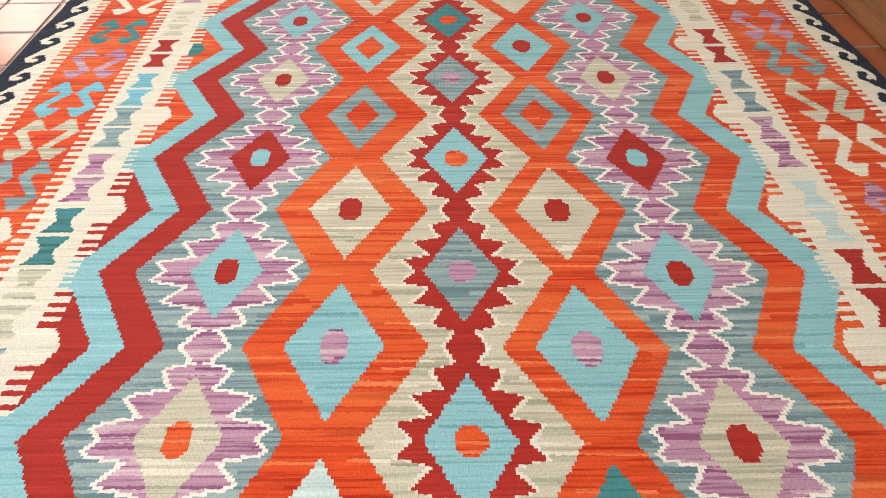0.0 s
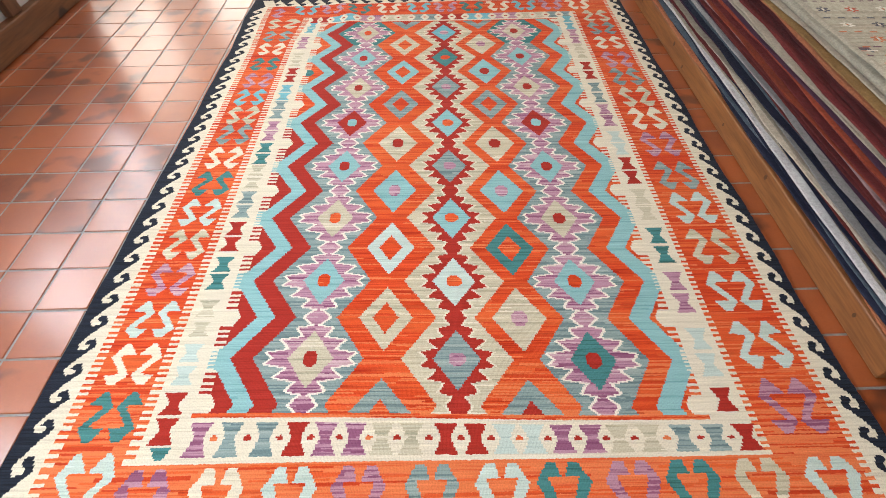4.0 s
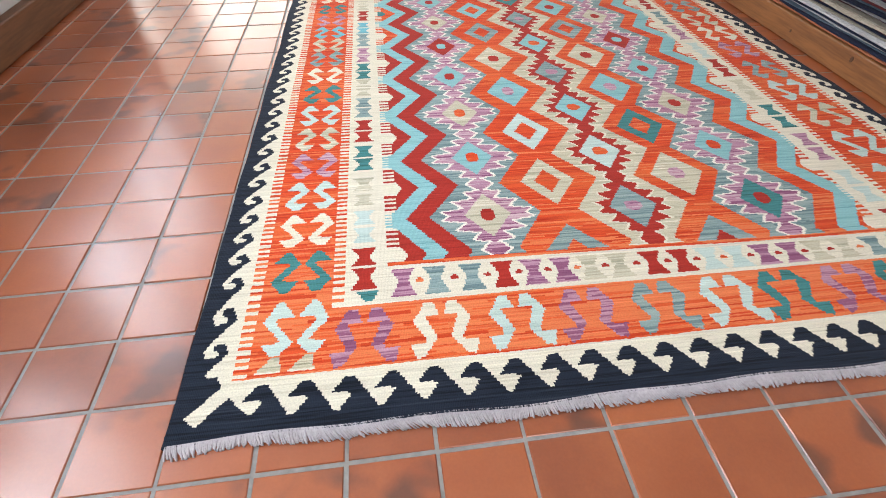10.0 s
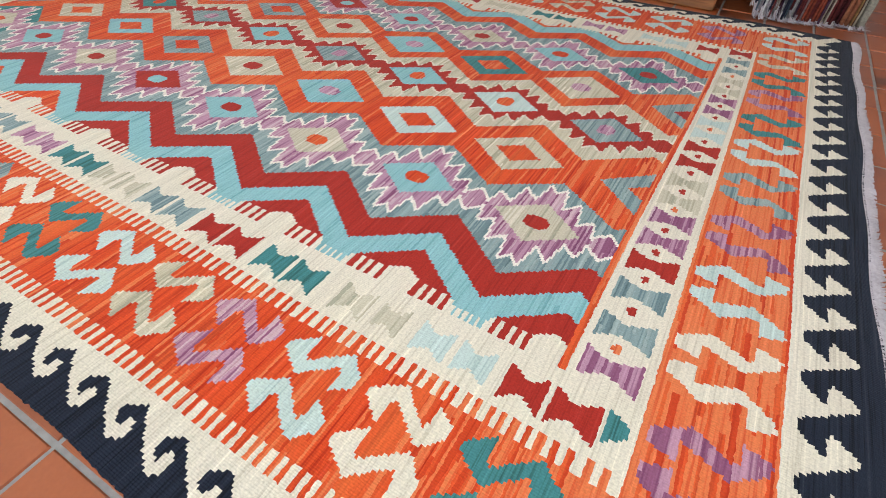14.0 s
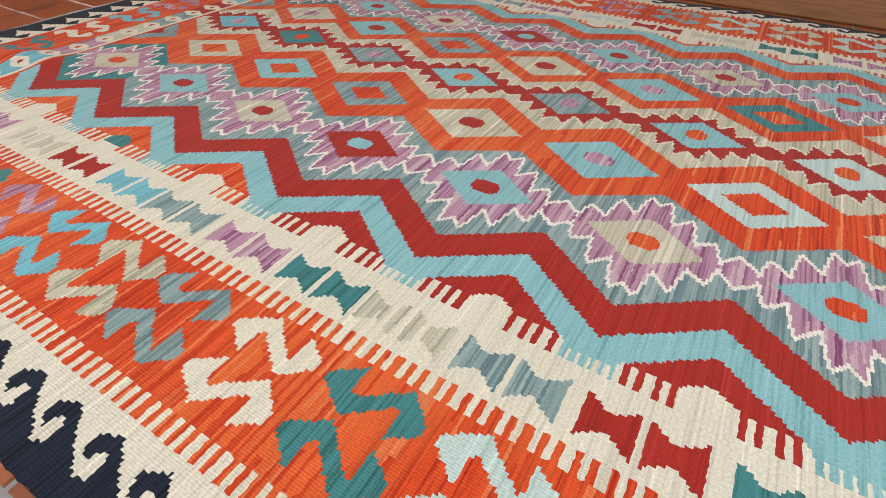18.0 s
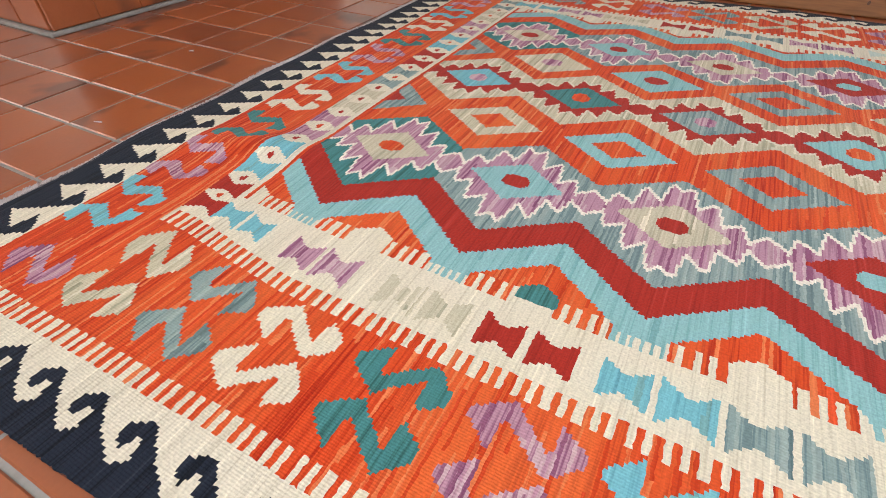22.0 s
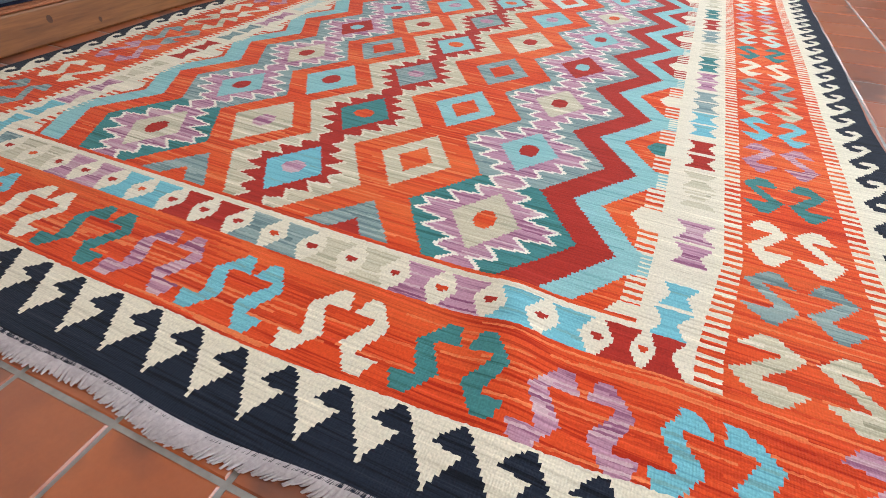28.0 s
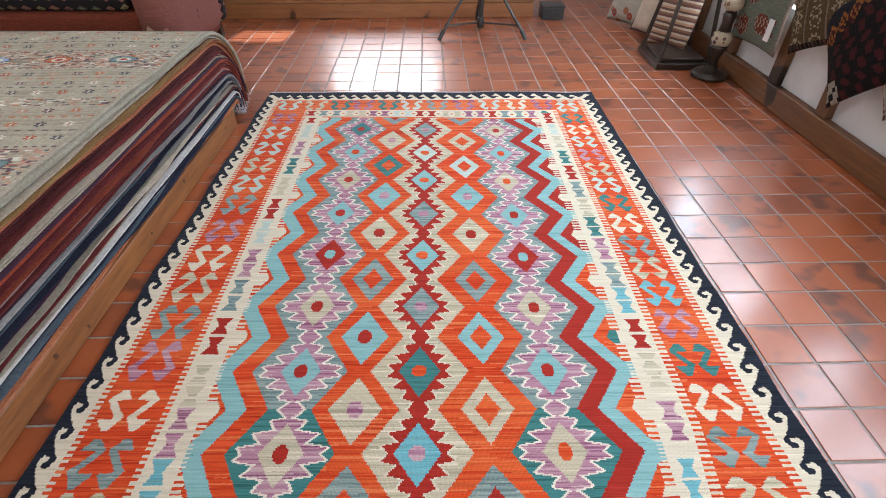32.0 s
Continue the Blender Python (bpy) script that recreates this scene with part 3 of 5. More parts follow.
# serrated columns at the sides
side_rows = {
    C1: ((BEIGE, RED), (SKYBLUE, ORANGE), (BEIGE, ORANGE), (SKYBLUE, RED), (RED, SKYBLUE), (BEIGE, RED), (SKYBLUE, RED), (BEIGE, ORANGE)),
    C5: ((GREEN, RED), (SKYBLUE, ORANGE), (BEIGE, RED), (SKYBLUE, RED), (RED, SKYBLUE), (BEIGE, RED), (SKYBLUE, RED), (BEIGE, RED)),
}
signed = (K - np.round(K)) * 6.6                      # teeth count from the middle of a row
for c, rows in side_rows.items():
    out = np.abs(A - c)
    z = np.where((A - c) * np.sign(c) > 0, OUTER[c], INNER)
    for k in range(1, 9):
        own = FIELD & (np.abs(K - k) <= 0.5) if 1 < k < 8 else FIELD & ((K - k) * (1 if k == 8 else -1) > -0.5) & (np.abs(K - k) < 0.7)
        pid = woven("serrated_medallion")
        fill(own & (out <= z), GREEN if k == 8 else SLATE, pid)
        tooth = saw(np.abs(K - k) / 0.150 + 0.30)
        env = np.maximum(0.006, -0.028 + 0.108 * T + 0.054 * tooth * np.minimum(1, 0.55 + T))
        d = np.abs(np.abs(K - k) - 0.5)
        env = np.where(d < 0.085, 0.012 + 0.022 * np.maximum(0, 1 - d / 0.085), env)
        teeth_in = own & (out < env)
        fill(own & (out <= z) & grown(teeth_in), WHITE)
        fill(teeth_in, MAUVE)
        ring, heart = rows[k - 1]
        fill(lozenge(c, ROW1 + PITCH * (k - 1), 0.063, 0.091) & FIELD, ring, woven("diamond_motif"))
        centre_mark(c, ROW1 + PITCH * (k - 1), heart)

# the middle column: cream ground with red toothed medallions
middle = ((SLATE, MAUVE), (PALE, ORANGE), (SKYBLUE, ORANGE), (SLATE, MAUVE), (SKYBLUE, ORANGE), (SLATE, MAUVE), (GREEN, ORANGE), (AQUA, MAUVE))
out = np.abs(A - C3)
for k in range(1, 9):
    own = FIELD & (np.abs(K - k) <= 0.5) if 1 < k < 8 else FIELD & ((K - k) * (1 if k == 8 else -1) > -0.5) & (np.abs(K - k) < 0.7)
    pid = woven("toothed_medallion")
    fill(own & (out < 0.056 + 0.098 * T), BEIGE, pid)
    tooth = saw(np.abs(signed) * 1.06 + 0.15)
    env = np.maximum(0.010, 0.002 + 0.068 * T + 0.042 * tooth * np.minimum(1, 0.45 + T))
    d = np.abs(np.abs(K - k) - 0.5)
    env = np.where(d < 0.10, 0.014 + 0.018 * np.maximum(0, 1 - d / 0.10), env)
    fill(own & (out < env + 0.007), CREAM)
    fill(own & (out < env), RED)
    ring, heart = middle[k - 1]
    fill(lozenge(C3, ROW1 + PITCH * (k - 1), 0.066, 0.094) & FIELD, ring, woven("diamond_motif"))
    fill(stepped(C3, ROW1 + PITCH * (k - 1), 0.023, 0.021), heart)

# diamonds between the columns
for c, rows in (
    (C2, ((BEIGE, ORANGE), (PALE, ORANGE), (SKYBLUE, MAUVE), (BEIGE, RED), (SLATE, ORANGE), (SKYBLUE, ORANGE), (BEIGE, ORANGE))),
    (C4, ((BEIGE, MAUVE), (GREEN, ORANGE), (SKYBLUE, MAUVE), (BEIGE, RED), (SLATE, ORANGE), (SKYBLUE, RED), (BEIGE, MAUVE))),
):
    for i, (ring, heart) in enumerate(rows):
        b = ROW1 + PITCH * (i + 0.5)
        fill(lozenge(c, b, 0.079, 0.112) & FIELD, ring, woven("diamond_motif"))
        if heart in (ORANGE,):
            fill(lozenge(c, b, 0.038, 0.054), heart)
        else:
            fill(stepped(c, b, 0.022, 0.028), heart)
    for b, d in ((GU_S + 0.003, 1), (GU_N - 0.003, -1)):
        fill(lozenge(c, b, 0.086, 0.105) & FIELD & ((B - b) * d > 0), SLATE, woven("half_diamond_motif"))
        fill(lozenge(c, b, 0.034, 0.046) & FIELD & ((B - b) * d > 0), RED if (c > 0) == (d > 0) else ORANGE)
fill(FIELD & ((B < GU_S + 0.010) | (B > GU_N - 0.008)), ORANGE, ground)


# streaks of other dye lots, one or two weft rows high
lots = np.random.RandomState(12)
R = np.empty(COL.shape)
for i in range(NB):
    j = -lots.randint(0, 40)
    while j < NA:
        n = lots.randint(12, 70)
        R[i, max(0, j):max(0, j + n)] = lots.rand()
        j += n
    if i and lots.rand() < 0.10:
        R[i] = R[i - 1]
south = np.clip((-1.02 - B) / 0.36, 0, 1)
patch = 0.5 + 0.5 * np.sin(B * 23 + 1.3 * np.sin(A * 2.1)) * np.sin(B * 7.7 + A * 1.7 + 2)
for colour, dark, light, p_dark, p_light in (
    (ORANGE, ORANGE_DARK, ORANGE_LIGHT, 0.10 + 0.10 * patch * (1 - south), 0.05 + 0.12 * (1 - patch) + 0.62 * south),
    (SLATE, SLATE_DARK, SLATE_PALE, 0.20, 0.22), (MAUVE, MAUVE_DARK, MAUVE_PALE, 0.10 + 0.35 * south, 0.24 * (1 - south)),
    (BEIGE, BEIGE_DARK, CREAM, 0.10, 0.10), (SKYBLUE, BLUE_DARK, SKYBLUE, 0.05, 0.0), (AQUA, BLUE_DARK, AQUA, 0.07, 0.0)):
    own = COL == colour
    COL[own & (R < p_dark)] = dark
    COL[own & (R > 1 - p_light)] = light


# place of a woven point in the room: the weave is a little skewed and wavy
def laid(a, b):
    inside = np.clip((b + 1.40) / 0.10, 0, 1) * np.clip((1.0 - b) / 0.10, 0, 1)
    skew = -0.012 * np.tanh(a / 0.4) * np.clip((0.5 - b) / 0.5, 0, 1)
    y = b + (0.011 * np.sin(2.99 * (b + 0.15)) + skew) * inside
    y = y + 0.010 * a * np.clip((-1.30 - b) / 0.10, 0, 1)
    x = a - 0.007 * b
    x = x - 0.013 * np.clip((-a - 0.80) / 0.12, 0, 1) * np.clip((b - 0.6) / 0.4, 0, 1)
    x = x + 0.034 * np.exp(-((a + 0.755) / 0.085) ** 2) * np.clip((b - 0.72) / 0.25, 0, 1) * np.clip((1.08 - b) / 0.05, 0, 1)
    rim = np.clip((np.abs(a + 0.03) - 0.9) / 0.17, 0, 1)
    x = x + rim * 0.0025 * np.sin(b * 9.0 + 1.0) + rim * 0.0015 * np.sin(b * 23.0)
    # the north end sags towards its west corner
    pull = -0.035 * np.clip((-a - 0.15) / 0.57, 0, 1) ** 1.6 + 0.014 * np.clip(a / 0.6, 0, 1)
    y = y + pull * np.clip((b - 0.75) / 0.40, 0, 1)
    cap = np.clip((np.abs(b + 0.19) - 1.3) / 0.17, 0, 1)
    y = y + cap * 0.003 * np.sin(a * 8.0 + 2.0) + cap * 0.003 * np.sin(a * 19.0)
    z = 0.0065 + 0.0016 * np.sin(a * 7.1 + 1.7 * np.sin(b * 3.0)) * np.sin(b * 5.3 + 0.8)
    z = z + 0.0024 * cap * (1 + np.sin(a * 9.0 + 1.0)) + 0.0022 * rim * (1 + np.sin(b * 8.0))
    # a fold that did not flatten, near the north end
    z = z + 0.016 * np.exp(-((a + 0.50 + 0.25 * (b - 1.0)) / 0.05) ** 2) * np.exp(-((b - 1.04) / 0.13) ** 2)
    return x, y, z


rug = thing("kilim_rug", "large orange flat-woven rug with diamonds and navy edge on tiles", "rug")
GA, GB = np.meshgrid(A_W + np.arange(NA + 1) * DA, B_S + np.arange(NB + 1) * DB)
VX, VY, VZ = laid(GA, GB)
jig = np.random.RandomState(4).normal(0, 0.00055, (2, *VX.shape))
VX, VY = VX + jig[0], VY + jig[1]
VERTS = np.stack([VX.ravel(), VY.ravel(), VZ.ravel()], 1)
row, col_i = np.divmod(np.arange(NA * NB), NA)
first = row * (NA + 1) + col_i
QUADS = np.stack([first, first + 1, first + NA + 2, first + NA + 1], 1)
flat_pid, flat_col = PID.ravel(), COL.ravel()
ORDER = np.argsort(flat_pid, kind="stable")
BOUNDS = np.searchsorted(flat_pid[ORDER], np.arange(len(PARTS) + 1))


def grid_mesh(name, cells):
    q = QUADS[cells]
    used, inv = np.unique(q, return_inverse=True)
    verts, faces, cols = VERTS[used], inv.reshape(-1, 4), flat_col[cells]
    kinds, slot = np.unique(cols, return_inverse=True)
    me = bpy.data.meshes.new(name)
    me.vertices.add(len(verts))
    me.vertices.foreach_set("co", verts.ravel().astype(np.float32))
    me.loops.add(faces.size)
    me.loops.foreach_set("vertex_index", faces.ravel().astype(np.int32))
    me.polygons.add(len(faces))
    me.polygons.foreach_set("loop_start", np.arange(0, faces.size, 4, dtype=np.int32))
    me.polygons.foreach_set("material_index", slot.ravel().astype(np.int32))
    me.polygons.foreach_set("use_smooth", np.ones(len(faces), bool))
    for k in kinds:
        me.materials.append(YARN[k])
    me.update(calc_edges=True)
    return me


for i, name in enumerate(PARTS):
    cells = ORDER[BOUNDS[i]:BOUNDS[i + 1]]
    if len(cells):
        new(name, grid_mesh(name, cells)).parent = rug

# the turned-down edge and the underside
bm = bmesh.new()
loop = [(A_W + i * 0.02 * (A_E - A_W) / 0.02 / 106, B_S) for i in range(107)] + [(A_E, B_S + i * (B_N - B_S) / 147) for i in range(1, 148)]
loop += [(A_E - i * (A_E - A_W) / 106, B_N) for i in range(1, 107)] + [(A_W, B_N - i * (B_N - B_S) / 147) for i in range(1, 147)]
ring_top, ring_low = [], []
for a, b in loop:
    x, y, z = laid(np.float64(a), np.float64(b))
    ring_top.append(bm.verts.new((x, y, z)))
    ring_low.append(bm.verts.new((x, y, 0.0)))
for i in range(len(loop)):
    j = (i + 1) % len(loop)
    bm.faces.new((ring_low[i], ring_low[j], ring_top[j], ring_top[i]))
part("selvedge", bm, YARN[NAVY], rug)


def fringe(name, edge, d, seed):
    """A row of short knotted warp ends."""
    rnd = random.Random(seed)
    bm = bmesh.new()
    a = A_W + 0.006
    while a < A_E - 0.004:
        x, y, z = (float(v) for v in laid(np.float64(a), np.float64(edge)))
        z = z * 0.8
        lean, long = 0.010 + rnd.uniform(-0.004, 0.005) + 0.008 * math.sin(a * 11 + seed) + 0.004 * math.sin(a * 47), rnd.uniform(0.015, 0.023) + 0.003 * math.sin(a * 21)
        w = rnd.uniform(0.0021, 0.0030)
        pts = [(x, y - d * 0.004, z), (x + lean * 0.45, y + d * long * 0.5, max(0.003, z * 0.75)), (x + lean, y + d * long, 0.0022)]
        prev = None
        for i, (px, py, pz) in enumerate(pts):
            ww = w * (1.0, 1.15, 0.75)[i]
            ring = [bm.verts.new((px - ww, py, pz)), bm.verts.new((px, py, pz + ww)), bm.verts.new((px + ww, py, pz)), bm.verts.new((px, py, pz - ww * 0.8))]
            if prev:
                for q in range(4):
                    bm.faces.new((prev[q], prev[(q + 1) % 4], ring[(q + 1) % 4], ring[q]))
            prev = ring
        a += rnd.uniform(0.0016, 0.0026)
    return part(name, bm, FRINGE_WOOL, rug, "short off-white twisted warp fringe", True)


FRINGE_WOOL = plain("fringe_wool", ((0.34, 0.30, 0.31), (0.54, 0.49, 0.50)), 200, 0.9)
fringe("fringe", B_S, -1, 3)
fringe("fringe", B_N, 1, 5)


# ---------------------------------------------------------------- pallet with the pile of rugs
PX0, PX1, PY0, PY1 = 1.125, 2.75, -1.21, 1.62
pallet = thing("wooden_pallet", "low varnished pine platform under the rug pile", "pallet")
board = part("side_board", boxed(PX0, PX0 + 0.035, PY0 + 0.03, PY1, 0.0, 0.102, 0.007), PINE, pallet)
for y, z, r in ((-1.02, 0.060, 0.007), (-0.46, 0.072, 0.009), (-0.11, 0.045, 0.006), (0.37, 0.030, 0.007), (0.52, 0.066, 0.010), (1.05, 0.050, 0.008), (1.31, 0.075, 0.006)):
    bm = tube(bmesh.new(), (PX0 - 0.0012, 0, 0), (PX0 + 0.004, 0, 0), r, r, 12)
    for v in bm.verts:
        v.co.y, v.co.z = y + v.co.y * 0.8, z + v.co.z * 1.15
    part("knot", bm, KNOT, board, "dark knot in the pine board")
part("side_board", boxed(PX1 - 0.035, PX1, PY0, PY1, 0.0, 0.102, 0.004), PINE, pallet)
for y in (PY0 + 0.10, (PY0 + PY1) / 2, PY1 - 0.10):
    part("bearer", boxed(PX0 + 0.037, PX1 - 0.037, y - 0.045, y + 0.045, 0.0, 0.082, 0.004), PINE_X, pallet)
for i in range(9):
    x = PX0 + 0.04 + i * (PX1 - PX0 - 0.08) / 9
    part("slat", boxed(x, x + 0.15, PY0 - 0.055, PY1 - 0.01, 0.083, 0.101, 0.003), PINE, pallet)


def rug_wool(name, c0, c1, scale=14.0):
    m, n, l, b = material(name)
    f = noise_node(n, l, mapped(n, l, (scale, scale * 0.35, scale * 6)), 1.0, 4.0, 0.7)
    g = noise_node(n, l, mapped(n, l, (260, 260, 260)), 1.0, 2.0)
    c = ramp(n, l, f, [(0.32, c0), (0.68, c1)])
    tuft = noise_node(n, l, mapped(n, l, (70, 90, 160)), 1.0, 3.0, 0.7)
    c = mix(n, l, 0.45, c, ramp(n, l, g, [(0.25, (0.4, 0.4, 0.4)), (0.75, (1, 1, 1))]), "MULTIPLY")
    c = mix(n, l, 0.5, c, ramp(n, l, tuft, [(0.30, (0.45, 0.45, 0.45)), (0.62, (1, 1, 1))]), "MULTIPLY")
    l.new(c, b.inputs["Base Color"])
    b.inputs["Roughness"].default_value, b.inputs["Specular IOR Level"].default_value = 0.88, 0.12
    b.inputs["Sheen Weight"].default_value = 0.02
    bump(n, l, maths(n, l, "ADD", maths(n, l, "ADD", g, f), tuft), b, 0.8, 0.004)
    return m


NAVY_L, GREY_L, BLUE_L, CREAM_L = ("navy blue", (0.009, 0.011, 0.026), (0.022, 0.026, 0.05)), ("pale grey", (0.34, 0.33, 0.33), (0.52, 0.50, 0.48)), ("slate blue", (0.05, 0.075, 0.10), (0.11, 0.14, 0.17)), ("cream", (0.44, 0.37, 0.28), (0.60, 0.52, 0.41))
MAROON_L, BRICK_L, WINE_L, PLUM_L = ("maroon", (0.072, 0.0122, 0.0137), (0.1368, 0.0259, 0.023)), ("brick red", (0.19, 0.034, 0.018), (0.30, 0.060, 0.030)), ("wine red", (0.0936, 0.0144, 0.0158), (0.1656, 0.0302, 0.0274)), ("plum", (0.036, 0.0144, 0.0324), (0.0792, 0.0324, 0.054))
# near-black maroon serves dark rugs and the shade in gaps between rugs
SHADE_GAP_L, RUST_L, OCHRE_L, WHITE_L = ("dark maroon", (0.036, 0.0065, 0.0079), (0.072, 0.0144, 0.0144)), ("rust orange", (0.29, 0.095, 0.045), (0.42, 0.160, 0.080)), ("ochre", (0.1872, 0.1008, 0.036), (0.2736, 0.1584, 0.0612)), ("off-white", (0.37, 0.34, 0.265), (0.50, 0.465, 0.37))
ROSE_L = ("dusty rose", (0.216, 0.1296, 0.1296), (0.324, 0.216, 0.2088))
LAYERS = [(*c, t) for c, t in (
    (RUST_L, 0.014), (NAVY_L, 0.010), (BLUE_L, 0.006), (GREY_L, 0.009), (NAVY_L, 0.005), (GREY_L, 0.008), (CREAM_L, 0.009), (NAVY_L, 0.007), (MAROON_L, 0.006), (CREAM_L, 0.011), (SHADE_GAP_L, 0.005),
    (PLUM_L, 0.005), (GREY_L, 0.009), (NAVY_L, 0.008), (BLUE_L, 0.007), (MAROON_L, 0.008), (GREY_L, 0.010), (PLUM_L, 0.006), (MAROON_L, 0.014), (ROSE_L, 0.007), (BRICK_L, 0.018), (WINE_L, 0.012),
    (BRICK_L, 0.018), (PLUM_L, 0.007), (CREAM_L, 0.006), (SHADE_GAP_L, 0.005), (CREAM_L, 0.005), (WINE_L, 0.017), (SHADE_GAP_L, 0.024), (RUST_L, 0.028), (OCHRE_L, 0.006), (SHADE_GAP_L, 0.003), (CREAM_L, 0.007), (SHADE_GAP_L, 0.003), (WHITE_L, 0.023))]
WOOLS = {}


def pile_layer(label, z0, thick, inset, end_z, mat, seed, east):
    """One rug on the pile: flat on the platform, with a soft rounded west edge, bending down over the south end."""
    rnd = random.Random(seed)
    root = thing("folded_rug", f"{label} wool rug lying in the pile on the pallet", "rug", "pile of rugs")
    yc, zc = PY0 - 0.06, 0.085
    ph, ph2, amp = rnd.uniform(0, 6), rnd.uniform(0, 6), rnd.uniform(0.5, 1.4)
    flat = [(PY1 - 0.03 + (yc - PY1 + 0.03) * i / 30, None) for i in range(31)]
    bend = [(None, math.pi / 2 * i / 9) for i in range(1, 10)]
    rings, bm = [], bmesh.new()
    zs_end = max(end_z, 0.012)
    drops = [(None, None, zc + (zs_end - zc) * i / 3) for i in range(1, 4)] if zs_end < zc else []

    def section(place, y_for_wave):
        wob = amp * (0.008 * math.sin(y_for_wave * 2.7 + ph) + 0.004 * math.sin(y_for_wave * 7.9 + ph2) + 0.002 * math.sin(y_for_wave * 21 + ph))
        xo, t = PX0 + inset + wob, min(thick, 0.02)
        prof = [(xo + 0.30, 0), (xo + t * 0.4, 0), (xo + t * 0.1, 0.22), (xo, 0.5), (xo + t * 0.1, 0.78), (xo + t * 0.4, 1), (xo + 0.30, 1), (east, 1), (east, 0)]
        rings.append([bm.verts.new(place(x, h)) for x, h in prof])

    for y, _ in flat:
        lift = 0.004 * math.sin(y * 4.2 + ph2) * amp * 0.6
        section(lambda x, h: (x, y, z0 + thick * h + lift * 0.3), y)
    for _, ang in bend:
        def place(x, h):
            r = z0 + thick * h - zc
            return (x, yc - r * math.sin(ang), zc + r * math.cos(ang))
        section(place, yc - ang * 0.3)
    for _, _, z in drops:
        section(lambda x, h: (x, yc - (z0 + thick * h - zc), z), yc - 0.6 - z)
    for a, b in zip(rings, rings[1:]):
        for k in range(len(a)):
            j = (k + 1) % len(a)
            bm.faces.new((a[k], b[k], b[j], a[j]))
    bm.faces.new(rings[0])
    bm.faces.new(list(reversed(rings[-1])))
    part("pile_fabric", bm, mat, root, smooth=True)
    # knotted warp ends along the hanging end
    bm = bmesh.new()
    x = PX0 + inset + 0.008
    y_end, z_end = yc - (z0 + thick * 0.5 - zc), (zs_end if zs_end < zc else zc)
    while x < PX0 + inset + 0.55:
        for _ in range(7):
            w = rnd.uniform(0.0012, 0.0022)
            x0, y0 = x + rnd.uniform(-0.006, 0.006), y_end + rnd.uniform(-0.3, 0.3) * thick
            dx, dy, dz = rnd.uniform(-0.016, 0.016), -rnd.uniform(0.0, 0.035), -rnd.uniform(0.02, 0.05)
            p = [(x0, y0, z_end + 0.006), (x0 + dx * 0.4, y0 + dy * 0.4, max(0.006, z_end + dz * 0.6)), (x0 + dx, y0 + dy, max(0.004, z_end + dz))]
            prev = None
            for i, (px, py, pz) in enumerate(p):
                ring = [bm.verts.new((px - w, py, pz)), bm.verts.new((px, py + w, pz)), bm.verts.new((px + w, py, pz)), bm.verts.new((px, py - w, pz))]
                if prev:
                    for q in range(4):
                        bm.faces.new((prev[q], prev[(q + 1) % 4], ring[(q + 1) % 4], ring[q]))
                prev = ring
        x += rnd.uniform(0.020, 0.034)
    part("fringe", bm, FRINGE_WOOL, root, "off-white knotted warp fringe")
    return root


split = []
tone_rnd = random.Random(9)
for label, c0, c1, thick in LAYERS:
    n = 2 if thick > 0.0085 and label not in ("off-white", "navy blue") else 1
    for q in range(n):
        k = tone_rnd.choice((0.7, 1.0, 1.0, 1.25)) * (0.4 if q and label in ("pale grey", "cream") else 1)
        split.append((label, tuple(v * k for v in c0), tuple(v * k for v in c1), thick / n))
LAYERS = split
z_now = 0.104
for i, (label, c0, c1, thick) in enumerate(LAYERS):
    thick *= 0.99
    key = (c0, c1)
    last = i == len(LAYERS) - 1
    WOOLS[key] = WOOLS.get(key) or rug_wool("rug_wool_" + label.replace(" ", "_").replace("-", "_"), c0, c1)
    lean = 0.004 + 0.075 * (i / (len(LAYERS) - 1)) ** 1.2
    inset = lean + 0.008 * math.sin(i * 1.7) + 0.007 * math.sin(i * 5.1)
    # set back: these dark layers stand in for shaded gaps in the pile
    if label == "dark maroon":
        inset += 0.022
    pile_layer(label, z_now, thick, inset, 0.10 - 0.02 * (i % 4) - 0.003 * i, WOOLS[key], 50 + i, 2.70 - 0.01 * (i % 3))
    z_now += thick + 0.0007
PILE_TOP = z_now
# the top carpet, with its pattern up
KNOTS = [rug_wool("knotted_" + n, tuple(v * 1.2 for v in c), tuple(min(0.85, v * 1.55) for v in c), 20) for n, c in (
    ("grey_beige", (0.36, 0.335, 0.265)), ("dark_slate", (0.085, 0.085, 0.10)), ("rust", (0.42, 0.13, 0.06)), ("ivory", (0.62, 0.57, 0.49)), ("plum", (0.14, 0.075, 0.095)),
    ("dusty_rose", (0.42, 0.24, 0.18)), ("teal", (0.14, 0.22, 0.23)), ("light_blue", (0.22, 0.30, 0.44)), ("brick", (0.36, 0.085, 0.05)), ("taupe", (0.31, 0.275, 0.215)))]
GROUND, DARK, RUSTY, IVORY, PLUMMY, ROSY, TEALY, BLUISH, BRICKY, TAUPE = range(10)


